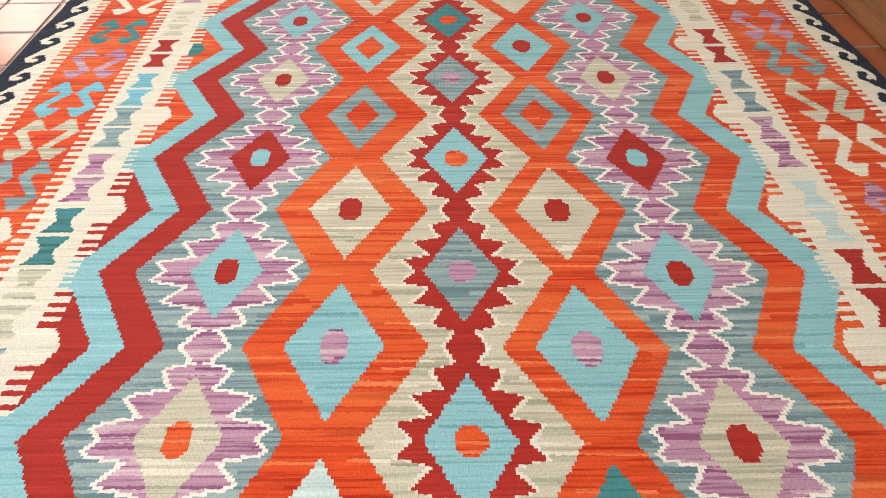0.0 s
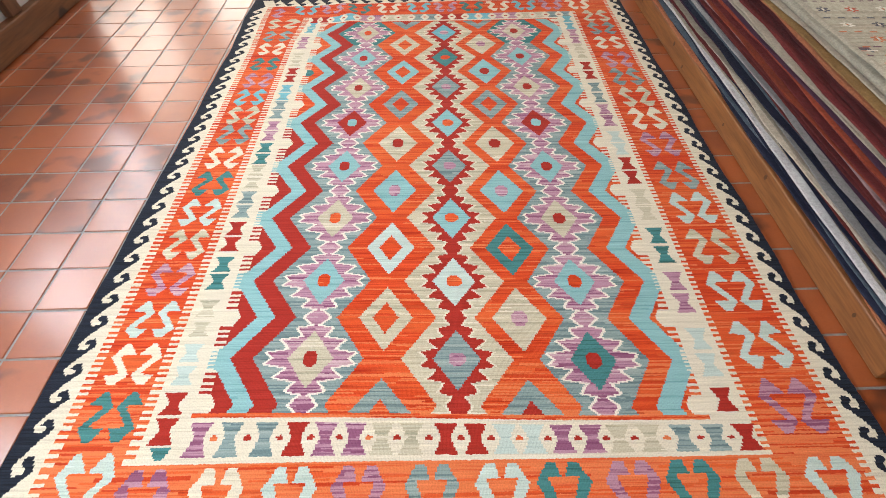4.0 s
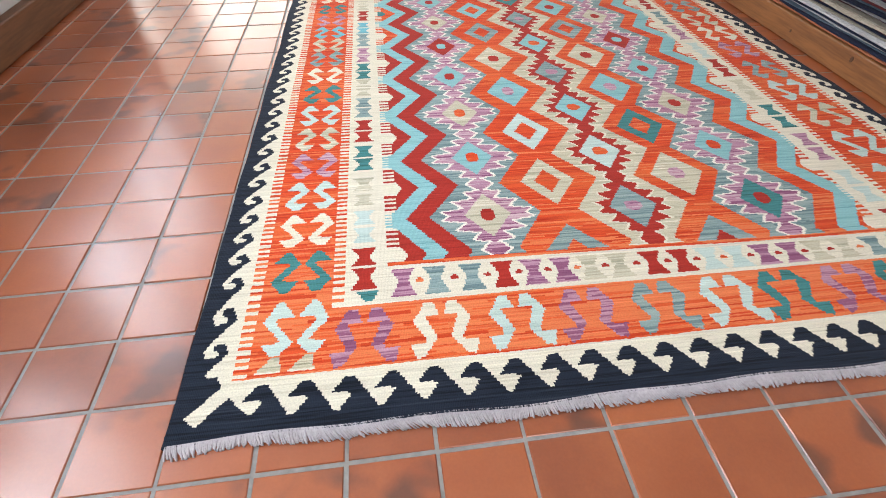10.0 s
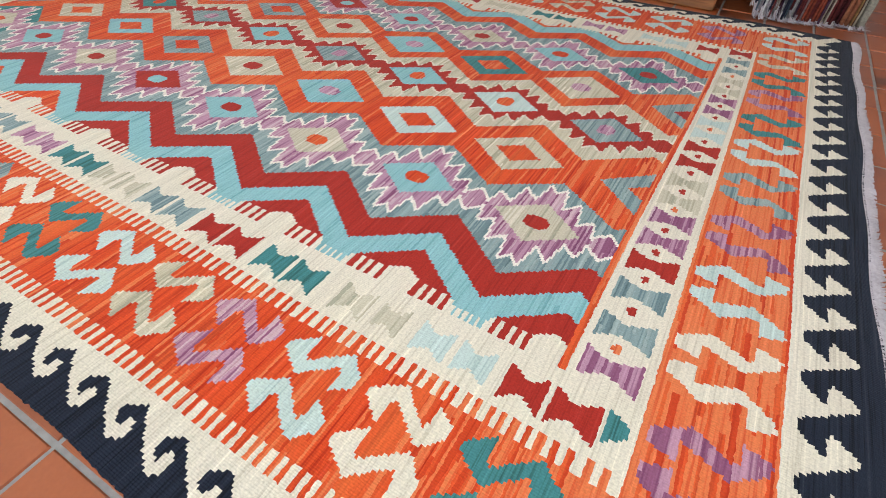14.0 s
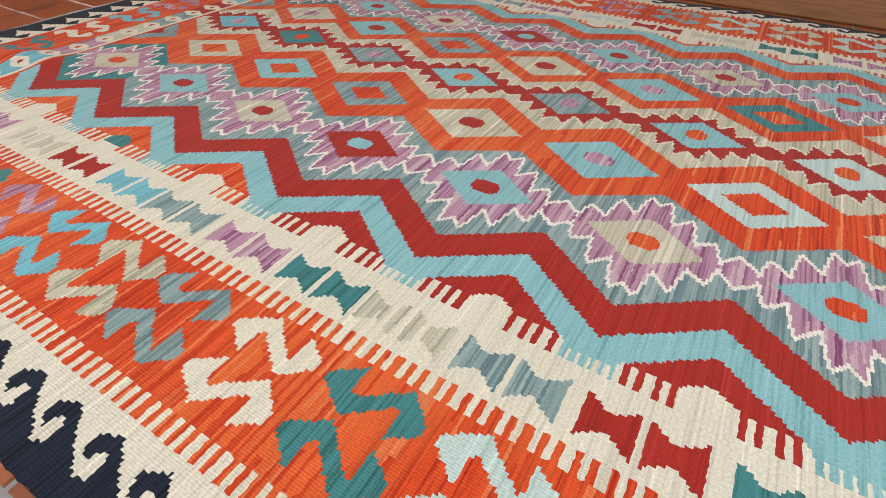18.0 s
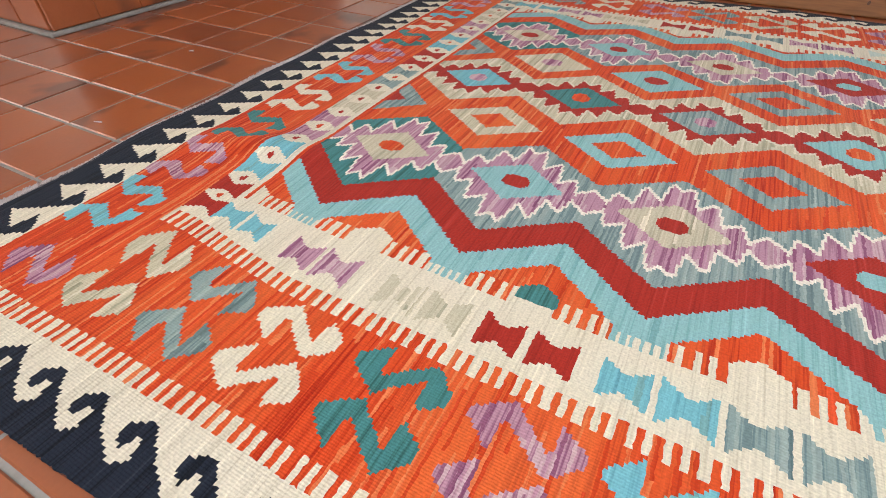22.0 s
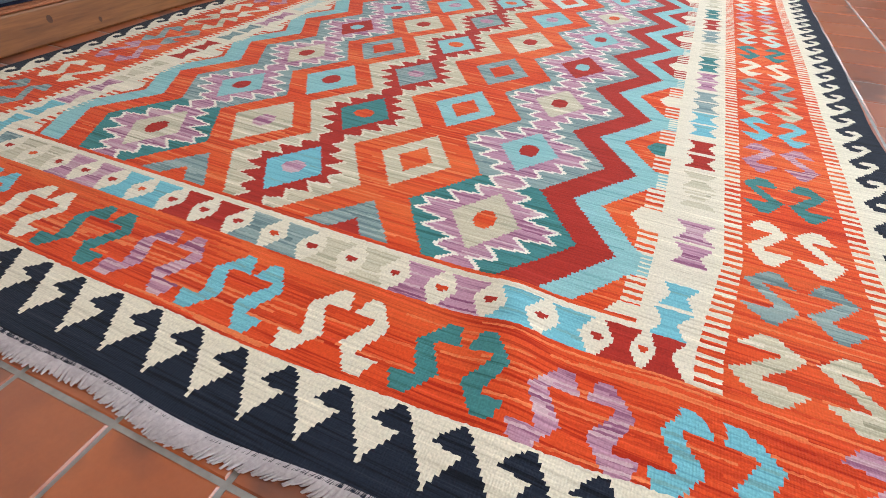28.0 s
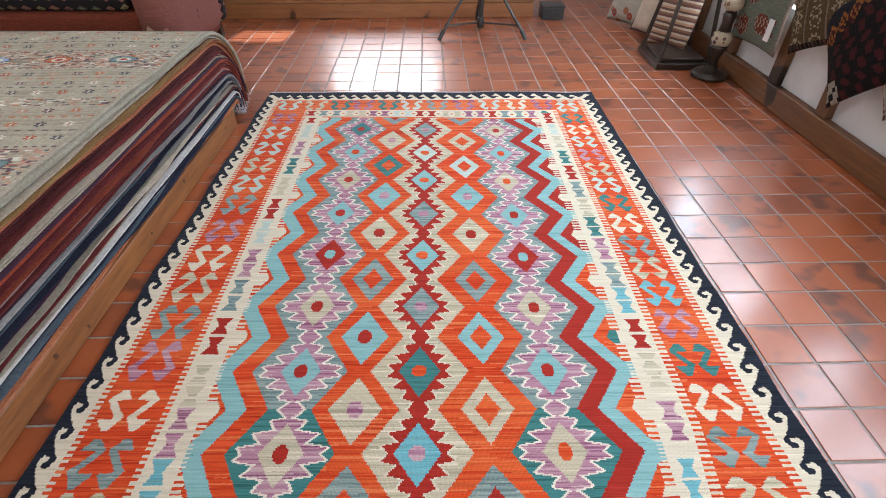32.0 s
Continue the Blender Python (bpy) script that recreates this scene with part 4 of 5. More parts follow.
def carpet_pattern(nx, ny, x0, y0, step):
    rs = np.random.RandomState(7)
    P = np.zeros((ny, nx), np.int32)
    for j in range(ny):
        if rs.rand() < 0.3:
            P[j] = TAUPE
        lo = rs.randint(0, nx)
        P[j, lo:lo + rs.randint(10, 60)] = TAUPE if rs.rand() < 0.5 else GROUND
    mix_c = np.array([ROSY, ROSY, IVORY, PLUMMY, RUSTY, TAUPE, TAUPE, DARK, GROUND, GROUND])
    cycle = [DARK, BRICKY, IVORY, DARK, RUSTY, PLUMMY, ROSY]

    def rows_at(y):
        return int(round((y - y0) / step))

    def flower(cx, cy, c):
        for dx, dy in ((-2, 1), (-1, 1), (1, 1), (2, 1), (-2, -1), (-1, -1), (1, -1), (2, -1), (-1, 0), (1, 0), (0, 2), (0, -2)):
            if 0 <= cx + dx < nx and 0 <= cy + dy < ny:
                P[cy + dy, cx + dx] = c
        if 0 <= cx < nx and 0 <= cy < ny:
            P[cy, cx] = IVORY if c != IVORY else RUSTY

    def busy(y_mid, half, keep):
        for j in range(max(0, rows_at(y_mid - half)), min(ny, rows_at(y_mid + half) + 1)):
            i = 0
            while i < nx:
                n = rs.randint(1, 5)
                if rs.rand() < keep:
                    P[j, i:i + n] = mix_c[rs.randint(len(mix_c))]
                i += n

    for unit in range(-3, 3):
        mid = 0.09 + 0.96 * unit
        busy(mid, 0.105, 0.85)
        for d in (-0.12, 0.12):
            j = rows_at(mid + d)
            if 0 <= j < ny:
                P[j] = np.where((np.arange(nx) // 2) % 2, PLUMMY, GROUND)
        for q in range(6):
            cx, cy, c = int((0.16 + 0.30 * q + 0.05 * (unit % 2)) / step), rows_at(mid), (TEALY, RUSTY, BLUISH)[q % 3]
            for dx in range(-8, 9):
                for dy in range(-5, 6):
                    e = (dx / 8) ** 2 + (dy / 5) ** 2
                    if e <= 1 and 0 <= cx + dx < nx and 0 <= cy + dy < ny:
                        P[cy + dy, cx + dx] = DARK if e > 0.78 else c if e > 0.25 else IVORY if e > 0.1 else BRICKY
        for k, d in enumerate((-0.19, -0.295, -0.40, -0.56, -0.665, -0.77)):
            cy = rows_at(mid + d)
            for q in range(15):
                flower(int((0.05 + 0.104 * q + 0.03 * (k % 3)) / step), cy, cycle[(q + 2 * k) % len(cycle)])
            j = rows_at(mid + d - 0.052)
            if 0 <= j < ny and k not in (2, 5):
                P[j] = np.where(((np.arange(nx) + k) // 3) % 2, (DARK, RUSTY, IVORY)[k % 3], P[j])
        busy(mid - 0.48, 0.03, 0.55)
    return P


top_rug = thing("carpet", "grey-beige knotted carpet with small flowers on the rug pile", "carpet")
step = 0.0082
CX0, CX1 = PX0 + 0.092, 2.68
arc_r = PILE_TOP + 0.007 - 0.085
flat_len, arc_len = PY1 - 0.04 - (PY0 - 0.01), arc_r * math.pi / 2
nx, ny = int((CX1 - CX0) / step), int((flat_len + arc_len) / step)
PAT = carpet_pattern(nx, ny, CX0, PY0 - 0.01 - arc_len, step)
verts, faces, slots = [], [], []
for j in range(ny + 1):
    d = arc_len - j * step
    for i in range(nx + 1):
        x = CX0 + i * step
        if d <= 0:
            y, z = PY0 - 0.01 - d, PILE_TOP + 0.007
        else:
            ang = d / arc_r
            y, z = PY0 - 0.01 - arc_r * math.sin(ang), 0.085 + arc_r * math.cos(ang)
        edge_x = 0.006 * math.sin(y * 3 + 1) * max(0, 1 - i / 20)
        z += 0.003 * math.sin(y * 9) + 0.003 * math.sin(x * 8 + y * 5) + 0.0015 * math.sin(y * 31 + x * 3) - (0.006 if i == 0 else 0)
        verts.append((x + edge_x, y, z))
for j in range(ny):
    for i in range(nx):
        k = j * (nx + 1) + i
        faces.append((k, k + 1, k + nx + 2, k + nx + 1))
        slots.append(int(PAT[j, i]) if i > 1 else TAUPE)
me = bpy.data.meshes.new("pile_surface")
me.from_pydata(verts, [], faces)
for m in KNOTS:
    me.materials.append(m)
me.polygons.foreach_set("material_index", slots)
me.polygons.foreach_set("use_smooth", [True] * len(faces))
new("pile_surface", me).parent = top_rug


# ---------------------------------------------------------------- tiled plinth at the north
plinth = thing("tiled_plinth", "low plinth clad with upright terracotta tiles", "plinth", kind="structure")
QX0, QX1, QY0, QY1, QH = -0.31, 1.05, 2.085, 3.4, 0.62
part("core", boxed(QX0 + 0.014, QX1, QY0 + 0.014, QY1, 0, QH - 0.02), GROUT, plinth)
bm0 = boxed(0, 0.150, 0, 0.012, 0, 0.302, 0.003)
tile_up = mesh_of("facing_tile", bm0, TILE)
for r in range(2):
    for i in range(9):
        ob = new("facing_tile", tile_up)
        ob.matrix_world = pose(QX0 + 0.004 + i * 0.151, QY0, 0.012 + r * 0.309)
        ob.parent = plinth
    for i in range(8):
        ob = new("facing_tile", tile_up)
        ob.matrix_world = pose(QX0, QY0 + 0.168 + i * 0.158, 0.012 + r * 0.309, 0, 0, -90)
        ob.parent = plinth
part("capping", boxed(QX0 + 0.002, QX1, QY0 + 0.002, QY1, QH + 0.004, QH + 0.03, 0.006), PINE_X, plinth, "wooden capping board")
part("mortar_fillet", boxed(QX0 - 0.018, QX1, QY0 - 0.018, QY0 - 0.001, 0, 0.012, 0.004), GROUT, plinth)
part("mortar_fillet", boxed(QX0 - 0.018, QX0 - 0.001, QY0, QY1, 0, 0.012, 0.004), GROUT, plinth)

# ---------------------------------------------------------------- tripod
tripod = thing("tripod", "black metal tripod stand with splayed legs on the tiles", "tripod")
TX, TY = -0.415, -2.965
part("column", tube(bmesh.new(), (TX, TY, 0.10), (TX, TY, 1.25), 0.020), BLACK_METAL, tripod)
part("hub", lathe(bmesh.new(), [(0.02, 0.44), (0.040, 0.46), (0.040, 0.54), (0.02, 0.57)], 14, (TX, TY)), BLACK_METAL, tripod, smooth=True)
part("lower_hub", lathe(bmesh.new(), [(0.018, 0.040), (0.030, 0.05), (0.030, 0.115), (0.018, 0.13)], 14, (TX, TY)), BLACK_METAL, tripod, smooth=True)
for ang in (31, 152, 270):
    dx, dy = math.cos(radians(ang)), math.sin(radians(ang))
    leg = part("leg", tube(bmesh.new(), (TX + dx * 0.03, TY + dy * 0.03, 0.50), (TX + dx * 0.40, TY + dy * 0.40, 0.035), 0.013, 0.011), BLACK_METAL, tripod)
    part("rubber_foot", tube(bmesh.new(), (TX + dx * 0.375, TY + dy * 0.375, 0.068), (TX + dx * 0.42, TY + dy * 0.42, 0.0), 0.019, 0.016), BLACK_METAL, leg)
    part("clamp", tube(bmesh.new(), (TX + dx * 0.335, TY + dy * 0.335, 0.117), (TX + dx * 0.355, TY + dy * 0.355, 0.092), 0.018, 0.018), BLACK_METAL, leg)
    part("brace", tube(bmesh.new(), (TX + dx * 0.02, TY + dy * 0.02, 0.085), (TX + dx * 0.345, TY + dy * 0.345, 0.104), 0.007), BLACK_METAL, tripod)


# ---------------------------------------------------------------- textiles
def striped(name, colours, axis, scale, wobble=0.3):
    m, n, l, b = material(name)
    p = mapped(n, l, (scale, scale, scale))
    sep = n.new("ShaderNodeSeparateXYZ")
    l.new(p, sep.inputs[0])
    f = maths(n, l, "ADD", sep.outputs[axis], maths(n, l, "MULTIPLY", noise_node(n, l, p, 2.0), wobble))
    f = maths(n, l, "FRACT", f)
    k = len(colours)
    stops = []
    for i, c in enumerate(colours):
        stops += [(i / k + 0.005, c), ((i + 1) / k - 0.005, c)]
    c = ramp(n, l, f, stops[:32])
    g = noise_node(n, l, mapped(n, l, (280, 280, 280)), 1.0, 2.0)
    c = mix(n, l, 0.4, c, ramp(n, l, g, [(0.25, (0.45, 0.45, 0.45)), (0.75, (1, 1, 1))]), "MULTIPLY")
    l.new(c, b.inputs["Base Color"])
    b.inputs["Roughness"].default_value = 0.9
    bump(n, l, g, b, 0.5, 0.002)
    return m


def figured(name, ground_c, motif_cs, scale, size=0.32, metric="MANHATTAN", stretch=(1, 1, 1), rnd=0.15):
    m, n, l, b = material(name)
    vor = n.new("ShaderNodeTexVoronoi")
    vor.distance = metric
    vor.inputs["Randomness"].default_value, vor.inputs["Scale"].default_value = rnd, 1.0
    l.new(mapped(n, l, tuple(scale * s for s in stretch)), vor.inputs["Vector"])
    mask = ramp(n, l, vor.outputs["Distance"], [(size, (1, 1, 1)), (size + 0.03, (0, 0, 0))])
    inner = ramp(n, l, vor.outputs["Distance"], [(size * 0.45, (1, 1, 1)), (size * 0.45 + 0.03, (0, 0, 0))])
    hue = n.new("ShaderNodeSeparateColor")
    l.new(vor.outputs["Color"], hue.inputs[0])
    k = len(motif_cs)
    tint = ramp(n, l, hue.outputs[0], [((i + 0.5) / k, c) for i, c in enumerate(motif_cs)])
    tint2 = ramp(n, l, hue.outputs[1], [((i + 0.5) / k, c) for i, c in enumerate(reversed(motif_cs))])
    w = noise_node(n, l, mapped(n, l, (3, 60, 60)), 1.0, 3.0)
    base = ramp(n, l, w, [(0.3, tuple(v * 0.75 for v in ground_c)), (0.7, ground_c)])
    c = mix(n, l, mask, base, tint)
    c = mix(n, l, inner, c, tint2)
    g = noise_node(n, l, mapped(n, l, (260, 260, 260)), 1.0, 2.0)
    c = mix(n, l, 0.4, c, ramp(n, l, g, [(0.25, (0.45, 0.45, 0.45)), (0.75, (1, 1, 1))]), "MULTIPLY")
    l.new(c, b.inputs["Base Color"])
    b.inputs["Roughness"].default_value, b.inputs["Specular IOR Level"].default_value = 0.9, 0.15
    bump(n, l, g, b, 0.5, 0.002)
    return m


def cushion_mesh(wide, high, thick, n=14):
    """A stuffed square cushion: pointed corners, pulled-in sides, full middle. Lies in the xz plane, facing +y."""
    bm = bmesh.new()
    layers = []
    for s in (1, -1):
        grid = []
        for i in range(n + 1):
            u = -1 + 2 * i / n
            rowv = []
            for j in range(n + 1):
                v = -1 + 2 * j / n
                f = (1 - abs(u) ** 2.4) * (1 - abs(v) ** 2.4)
                pinch_u, pinch_v = 1 - 0.07 * (1 - v * v), 1 - 0.07 * (1 - u * u)
                rowv.append((u * wide / 2 * pinch_u, s * thick / 2 * max(0, f) ** 0.55, v * high / 2 * pinch_v))
            grid.append(rowv)
        layers.append(grid)
    made = {}
    def vert(s, i, j):
        rim = i in (0, n) or j in (0, n)
        key = (0 if rim else s, i, j)
        if key not in made:
            made[key] = bm.verts.new(layers[s][i][j])
        return made[key]
    for s in (0, 1):
        for i in range(n):
            for j in range(n):
                q = [vert(s, i, j), vert(s, i + 1, j), vert(s, i + 1, j + 1), vert(s, i, j + 1)]
                bm.faces.new(q if s else list(reversed(q)))
    return bm


def cushion(label, wide, high, thick, mat, m, piping=None):
    root = thing("cushion", label, "cushion")
    part("cover", cushion_mesh(wide, high, thick), mat, root, smooth=True)
    if piping:
        bm = bmesh.new()
        n = 14
        pts = []
        for k in range(4 * n):
            side, i = divmod(k, n)
            u = -1 + 2 * i / n
            x, z = ((u, -1), (1, u), (-u, 1), (-1, -u))[side]
            pts.append((x * wide / 2 * (1 - 0.07 * (1 - z * z)), 0, z * high / 2 * (1 - 0.07 * (1 - x * x))))
        for a, b in zip(pts, pts[1:] + pts[:1]):
            tube(bm, a, b, 0.006, 0.006, 6)
        part("piping", bm, piping, root)
    root.matrix_world = m
    return root


RED_C, CREAM_C, NAVY_C, OLIVE_C, RUST_C, BROWN_C = (0.33, 0.04, 0.03), (0.62, 0.54, 0.42), (0.02, 0.03, 0.07), (0.16, 0.17, 0.07), (0.40, 0.14, 0.05), (0.14, 0.08, 0.05)
F_STRIPE = striped("woven_brown_stripes", ((0.20, 0.10, 0.06), (0.52, 0.42, 0.32), (0.10, 0.05, 0.04), (0.42, 0.24, 0.15), (0.52, 0.44, 0.34), (0.12, 0.05, 0.04)), 2, 11, 0.10)
F_BEIGE = plain("beige_linen", ((0.40, 0.32, 0.25), (0.52, 0.44, 0.36)), 60, 0.9)
F_FLORAL = figured("woven_floral", (0.45, 0.42, 0.36), (RUST_C, (0.10, 0.16, 0.22), OLIVE_C, RED_C), 11, 0.33, "EUCLIDEAN", rnd=0.7)
F_DARKLEAF = figured("upholstery_dark_leaf", (0.012, 0.009, 0.010), ((0.15, 0.14, 0.06), (0.20, 0.07, 0.06), (0.05, 0.06, 0.04)), 11, 0.42, "MANHATTAN", (1, 1, 1.5), 0.1)
F_ROSE = figured("upholstery_rose", (0.20, 0.072, 0.058), ((0.14, 0.04, 0.03), (0.50, 0.38, 0.27), (0.30, 0.13, 0.10), (0.03, 0.02, 0.03)), 7, 0.42, "MANHATTAN", (1, 1.4, 1), 0.5)
F_REDSTRIPE = striped("woven_red_stripes", ((0.32, 0.03, 0.02), (0.42, 0.12, 0.06), (0.25, 0.02, 0.02), (0.46, 0.06, 0.04), (0.50, 0.30, 0.20)), 2, 22, 0.1)

CLOTH = {n: rug_wool("cloth_" + n, tuple(v * 0.4 for v in c), tuple(v * 0.62 for v in c), 22) for n, c in (
    ("red", (0.36, 0.030, 0.020)), ("cream", (0.62, 0.52, 0.36)), ("blue", (0.04, 0.11, 0.28)), ("green", (0.05, 0.13, 0.06)), ("brown", (0.15, 0.085, 0.06)), ("taupe", (0.37, 0.29, 0.23)),
    ("navy", (0.018, 0.020, 0.035)), ("maroon", (0.10, 0.018, 0.022)), ("orange", (0.52, 0.20, 0.04)), ("olive", (0.17, 0.12, 0.055)), ("sage", (0.30, 0.34, 0.27)), ("rust", (0.33, 0.075, 0.04)), ("black", (0.012, 0.011, 0.013)), ("bone", (0.66, 0.61, 0.52)))}


def cell(x, n):
    return math.floor(x * n) / n


def leaf_cloth(u, v):
    """Brown leaves on taupe with a border of dark triangles."""
    m = max(abs(u), abs(v))
    if m > 0.93:
        return "brown"
    if m > 0.66:
        t = (u if abs(v) > abs(u) else v) * 5 % 1
        return "taupe" if abs(t - 0.5) < 0.26 - (m - 0.68) * 1.5 and m < 0.86 else ("black" if 0.69 < m < 0.89 else "brown")
    f = math.sin(u * 15 + 2.6 * math.sin(v * 8)) + math.sin(v * 13 + 2.5 * math.sin(u * 10 + 1))
    return "brown" if abs(f) < 0.38 else "black" if f > 1.6 else "taupe"


def panel_cloth(u, v):
    """Red border, cream panel with a few flowers, blue at one corner."""
    if u < -0.2 and v < -0.55 or u < -0.72 and v < 0.2:
        return "blue" if (u + 1) + (v + 1) < 1.2 and u < -0.55 else "red"
    if max(abs(u), abs(v)) > 0.58:
        return "cream" if abs(abs(u) - 0.82) < 0.05 and abs(abs(v) - 0.82) < 0.05 else "red"
    du, dv = (u * 2.6) % 1 - 0.5, (v * 2.6) % 1 - 0.5
    r = math.hypot(du, dv)
    return "red" if r < 0.15 else "green" if r < 0.27 and abs(du) > 0.08 else "cream"


def dotted_cloth(u, v):
    m = max(abs(u), abs(v))
    if m > 0.8:
        return "red" if (u + v) * 4 % 1 < 0.6 else "rust"
    if m > 0.7:
        return "olive" if (u * 12 % 1 < 0.5) != (v * 12 % 1 < 0.5) else "black"
    return "rust" if abs((u * 2.5 % 1) - 0.5) + abs((v * 2.5 % 1) - 0.5) < 0.28 else "maroon"


def stepped_cloth(u, v):
    """Nearly black maroon with an orange band of stepped diamonds and bone blocks at a corner."""
    if u > 0.62 and v < -0.55:
        return "bone" if (cell(u, 9) * 9 + cell(v, 9) * 9) % 3 < 1.2 and (u < 0.86 or v > -0.9) else "black"
    d = (v - 0.72) + (u - 0.1) * 0.53
    along = (u * 3.4) % 1 - 0.5
    w = abs(d) * 2.3 + abs(along)
    if w < 0.5:
        return "orange" if w > 0.33 or w < 0.13 else "maroon"
    return "navy" if d > 0 and u > 0.2 else "black" if math.sin(u * 17 + 2 * math.sin(v * 5)) * math.sin(v * 13 + 1) > -0.15 else "maroon"


def zigzag_cloth(u, v):
    if u > 0.80:
        return "bone" if (u - 0.80) < 0.10 + 0.09 * abs((v * 9 % 1) - 0.5) * 2 else "maroon"
    if v < -0.86:
        return "rust"
    du, dv = abs((u * 1.7 + 0.3) % 1 - 0.5), abs((v * 1.5 + 0.2) % 1 - 0.5)
    w = du + dv
    return "bone" if w < 0.07 else "green" if w < 0.14 else "black" if w < 0.27 and (du * 14 % 1 < 0.6) else "red"


def ornament_cloth(u, v):
    """Plant ornaments in upright fields on dark olive."""
    if v < -0.84:
        return "black" if (u * 8 % 1) < 0.5 else "brown"
    f = (u * 1.5 + 0.5) % 1 - 0.5
    if abs(f) > 0.455:
        return "taupe"
    g = (v * 1.6) % 1 - 0.5
    arm = abs(abs(f) - 0.26 * abs(math.sin(g * 9.4))) < 0.045 or abs(f) < 0.03
    return "cream" if arm and abs(g) < 0.42 else "olive"


def fish_cloth(u, v):
    """Striped red fish on sage green."""
    for cu, cv, s in ((-0.35, -0.45, 1.0), (0.35, 0.15, -1.0), (-0.45, 0.60, 1.0), (0.45, -0.62, -1.0)):
        a, b = (u - cu) * s, v - cv
        if (a / 0.28) ** 2 + (b / 0.24) ** 2 < 1:
            return "bone" if abs((a * 7 + 0.25 * math.sin(b * 40)) % 1 - 0.5) < 0.13 else "rust"
        if -0.46 < a < -0.2 and abs(abs(b) - (-0.2 - a) * 0.55) < 0.045:
            return "rust"
    return "taupe" if max(abs(u), abs(v)) > 0.95 else "sage"


def speckled_cloth(u, v):
    f = math.sin(u * 11 + 1.5 * math.sin(v * 7)) * math.sin(v * 10 + u * 3)
    return "rust" if f > 0.75 else "sage" if f < -0.8 else "cream" if max(abs(u), abs(v)) < 0.94 else "taupe"


def paint(root, wide, high, pattern):
    """Weaves a pattern into the cover, face by face."""
    me = root.children[0].data
    me.materials.clear()
    order = []
    for f in me.polygons:
        u, v = f.center.x / (wide / 2), f.center.z / (high / 2)
        name = pattern(max(-1, min(1, u * (1 + 0.07 * (1 - v * v)))), max(-1, min(1, v * (1 + 0.07 * (1 - u * u)))))
        if name not in order:
            order.append(name)
            me.materials.append(CLOTH[name])
        f.material_index = order.index(name)


# cushions that hang on the west wall, most of them by one corner
for y, z, size, turn, label, pattern in (
    (-0.165, 0.50, 0.45, 62, "cream cushion with rust motifs hanging on the timber wall", speckled_cloth),
    (0.245, 0.595, 0.45, 48, "brown leaf-patterned woven cushion hanging corner-down on the wall", leaf_cloth),
    (0.555, 0.56, 0.44, 43, "red woven cushion with a cream panel hanging corner-down on the wall", panel_cloth),
    (1.03, 0.54, 0.45, 44, "dark red patterned cushion hanging corner-down on the wall", dotted_cloth),
    (-0.594, 0.62, 0.45, 44, "red woven cushion with a white zigzag edge hanging on the wall", zigzag_cloth),
    (-0.880, 0.575, 0.50, 40, "dark maroon woven cushion with an orange stepped band on the wall", stepped_cloth),
    (-1.284, 0.635, 0.45, 25, "olive and brown cushion with cream plant ornaments on the wall", ornament_cloth),
    (-1.766, 0.530, 0.52, 3, "grey-green woven cushion with striped red fish on the wall", fish_cloth),
):
    deep = 0.085
    root = thing("cushion", label, "cushion")
    part("cover", cushion_mesh(size, size, deep, 44), CLOTH["red"], root, smooth=True)
    paint(root, size, size, pattern)
    if pattern is fish_cloth:
        part("price_tag", boxed(-0.22, -0.17, 0.047, 0.049, -0.18, -0.06), PLASTER, root, "white paper price tag")
    root.matrix_world = WEST_TURN @ Matrix.Translation((-2.072 + 0.02 * (abs(y + 0.88) < 0.1), y, z)) @ pose(0, 0, 0, 0, 0, -90) @ pose(0, 0, 0, 0, turn, 0)


# cushions, stool and candlestick by the south-west wall
cushion("cushion with brown and cream stripes leaning against the wall", 0.46, 0.46, 0.15, F_STRIPE, Matrix.Translation((-1.90, -2.55, 0.245)) @ pose(0, 0, 0, 12, 6, -75))
cushion("plain beige linen cushion leaning against the wall", 0.42, 0.42, 0.14, F_BEIGE, Matrix.Translation((-1.88, -2.88, 0.215)) @ pose(0, 0, 0, 14, 0, -70), CLOTH["maroon"])
cushion("floral woven cushion standing on the floor", 0.50, 0.50, 0.13, F_FLORAL, Matrix.Translation((-1.80, -3.20, 0.25)) @ pose(0, 0, 0, 12, 0, -60))

stool = thing("stool", "black-stained wooden stool frame standing on a base rail", "stool")
SX, SY = -1.84, -2.27
part("base_panel", boxed(SX - 0.20, SX + 0.20, SY - 0.22, SY + 0.20, 0.0, 0.045, 0.006), DARK_WOOD, stool)
part("base_tray", boxed(SX - 0.16, SX + 0.16, SY - 0.18, SY + 0.16, 0.047, 0.07, 0.006), DARK_WOOD, stool)
for dx in (-0.18, 0.18):
    for dy in (-0.19, 0.17):
        part("leg", tube(bmesh.new(), (SX + dx, SY + dy, 0.045), (SX + dx * 0.55, SY + dy * 0.6, 0.78), 0.016, 0.013), DARK_WOOD, stool)
part("seat", lathe(bmesh.new(), [(0.15, 0.775), (0.175, 0.785), (0.175, 0.81), (0.16, 0.82)], 30, (SX, SY)), DARK_WOOD, stool, smooth=True)

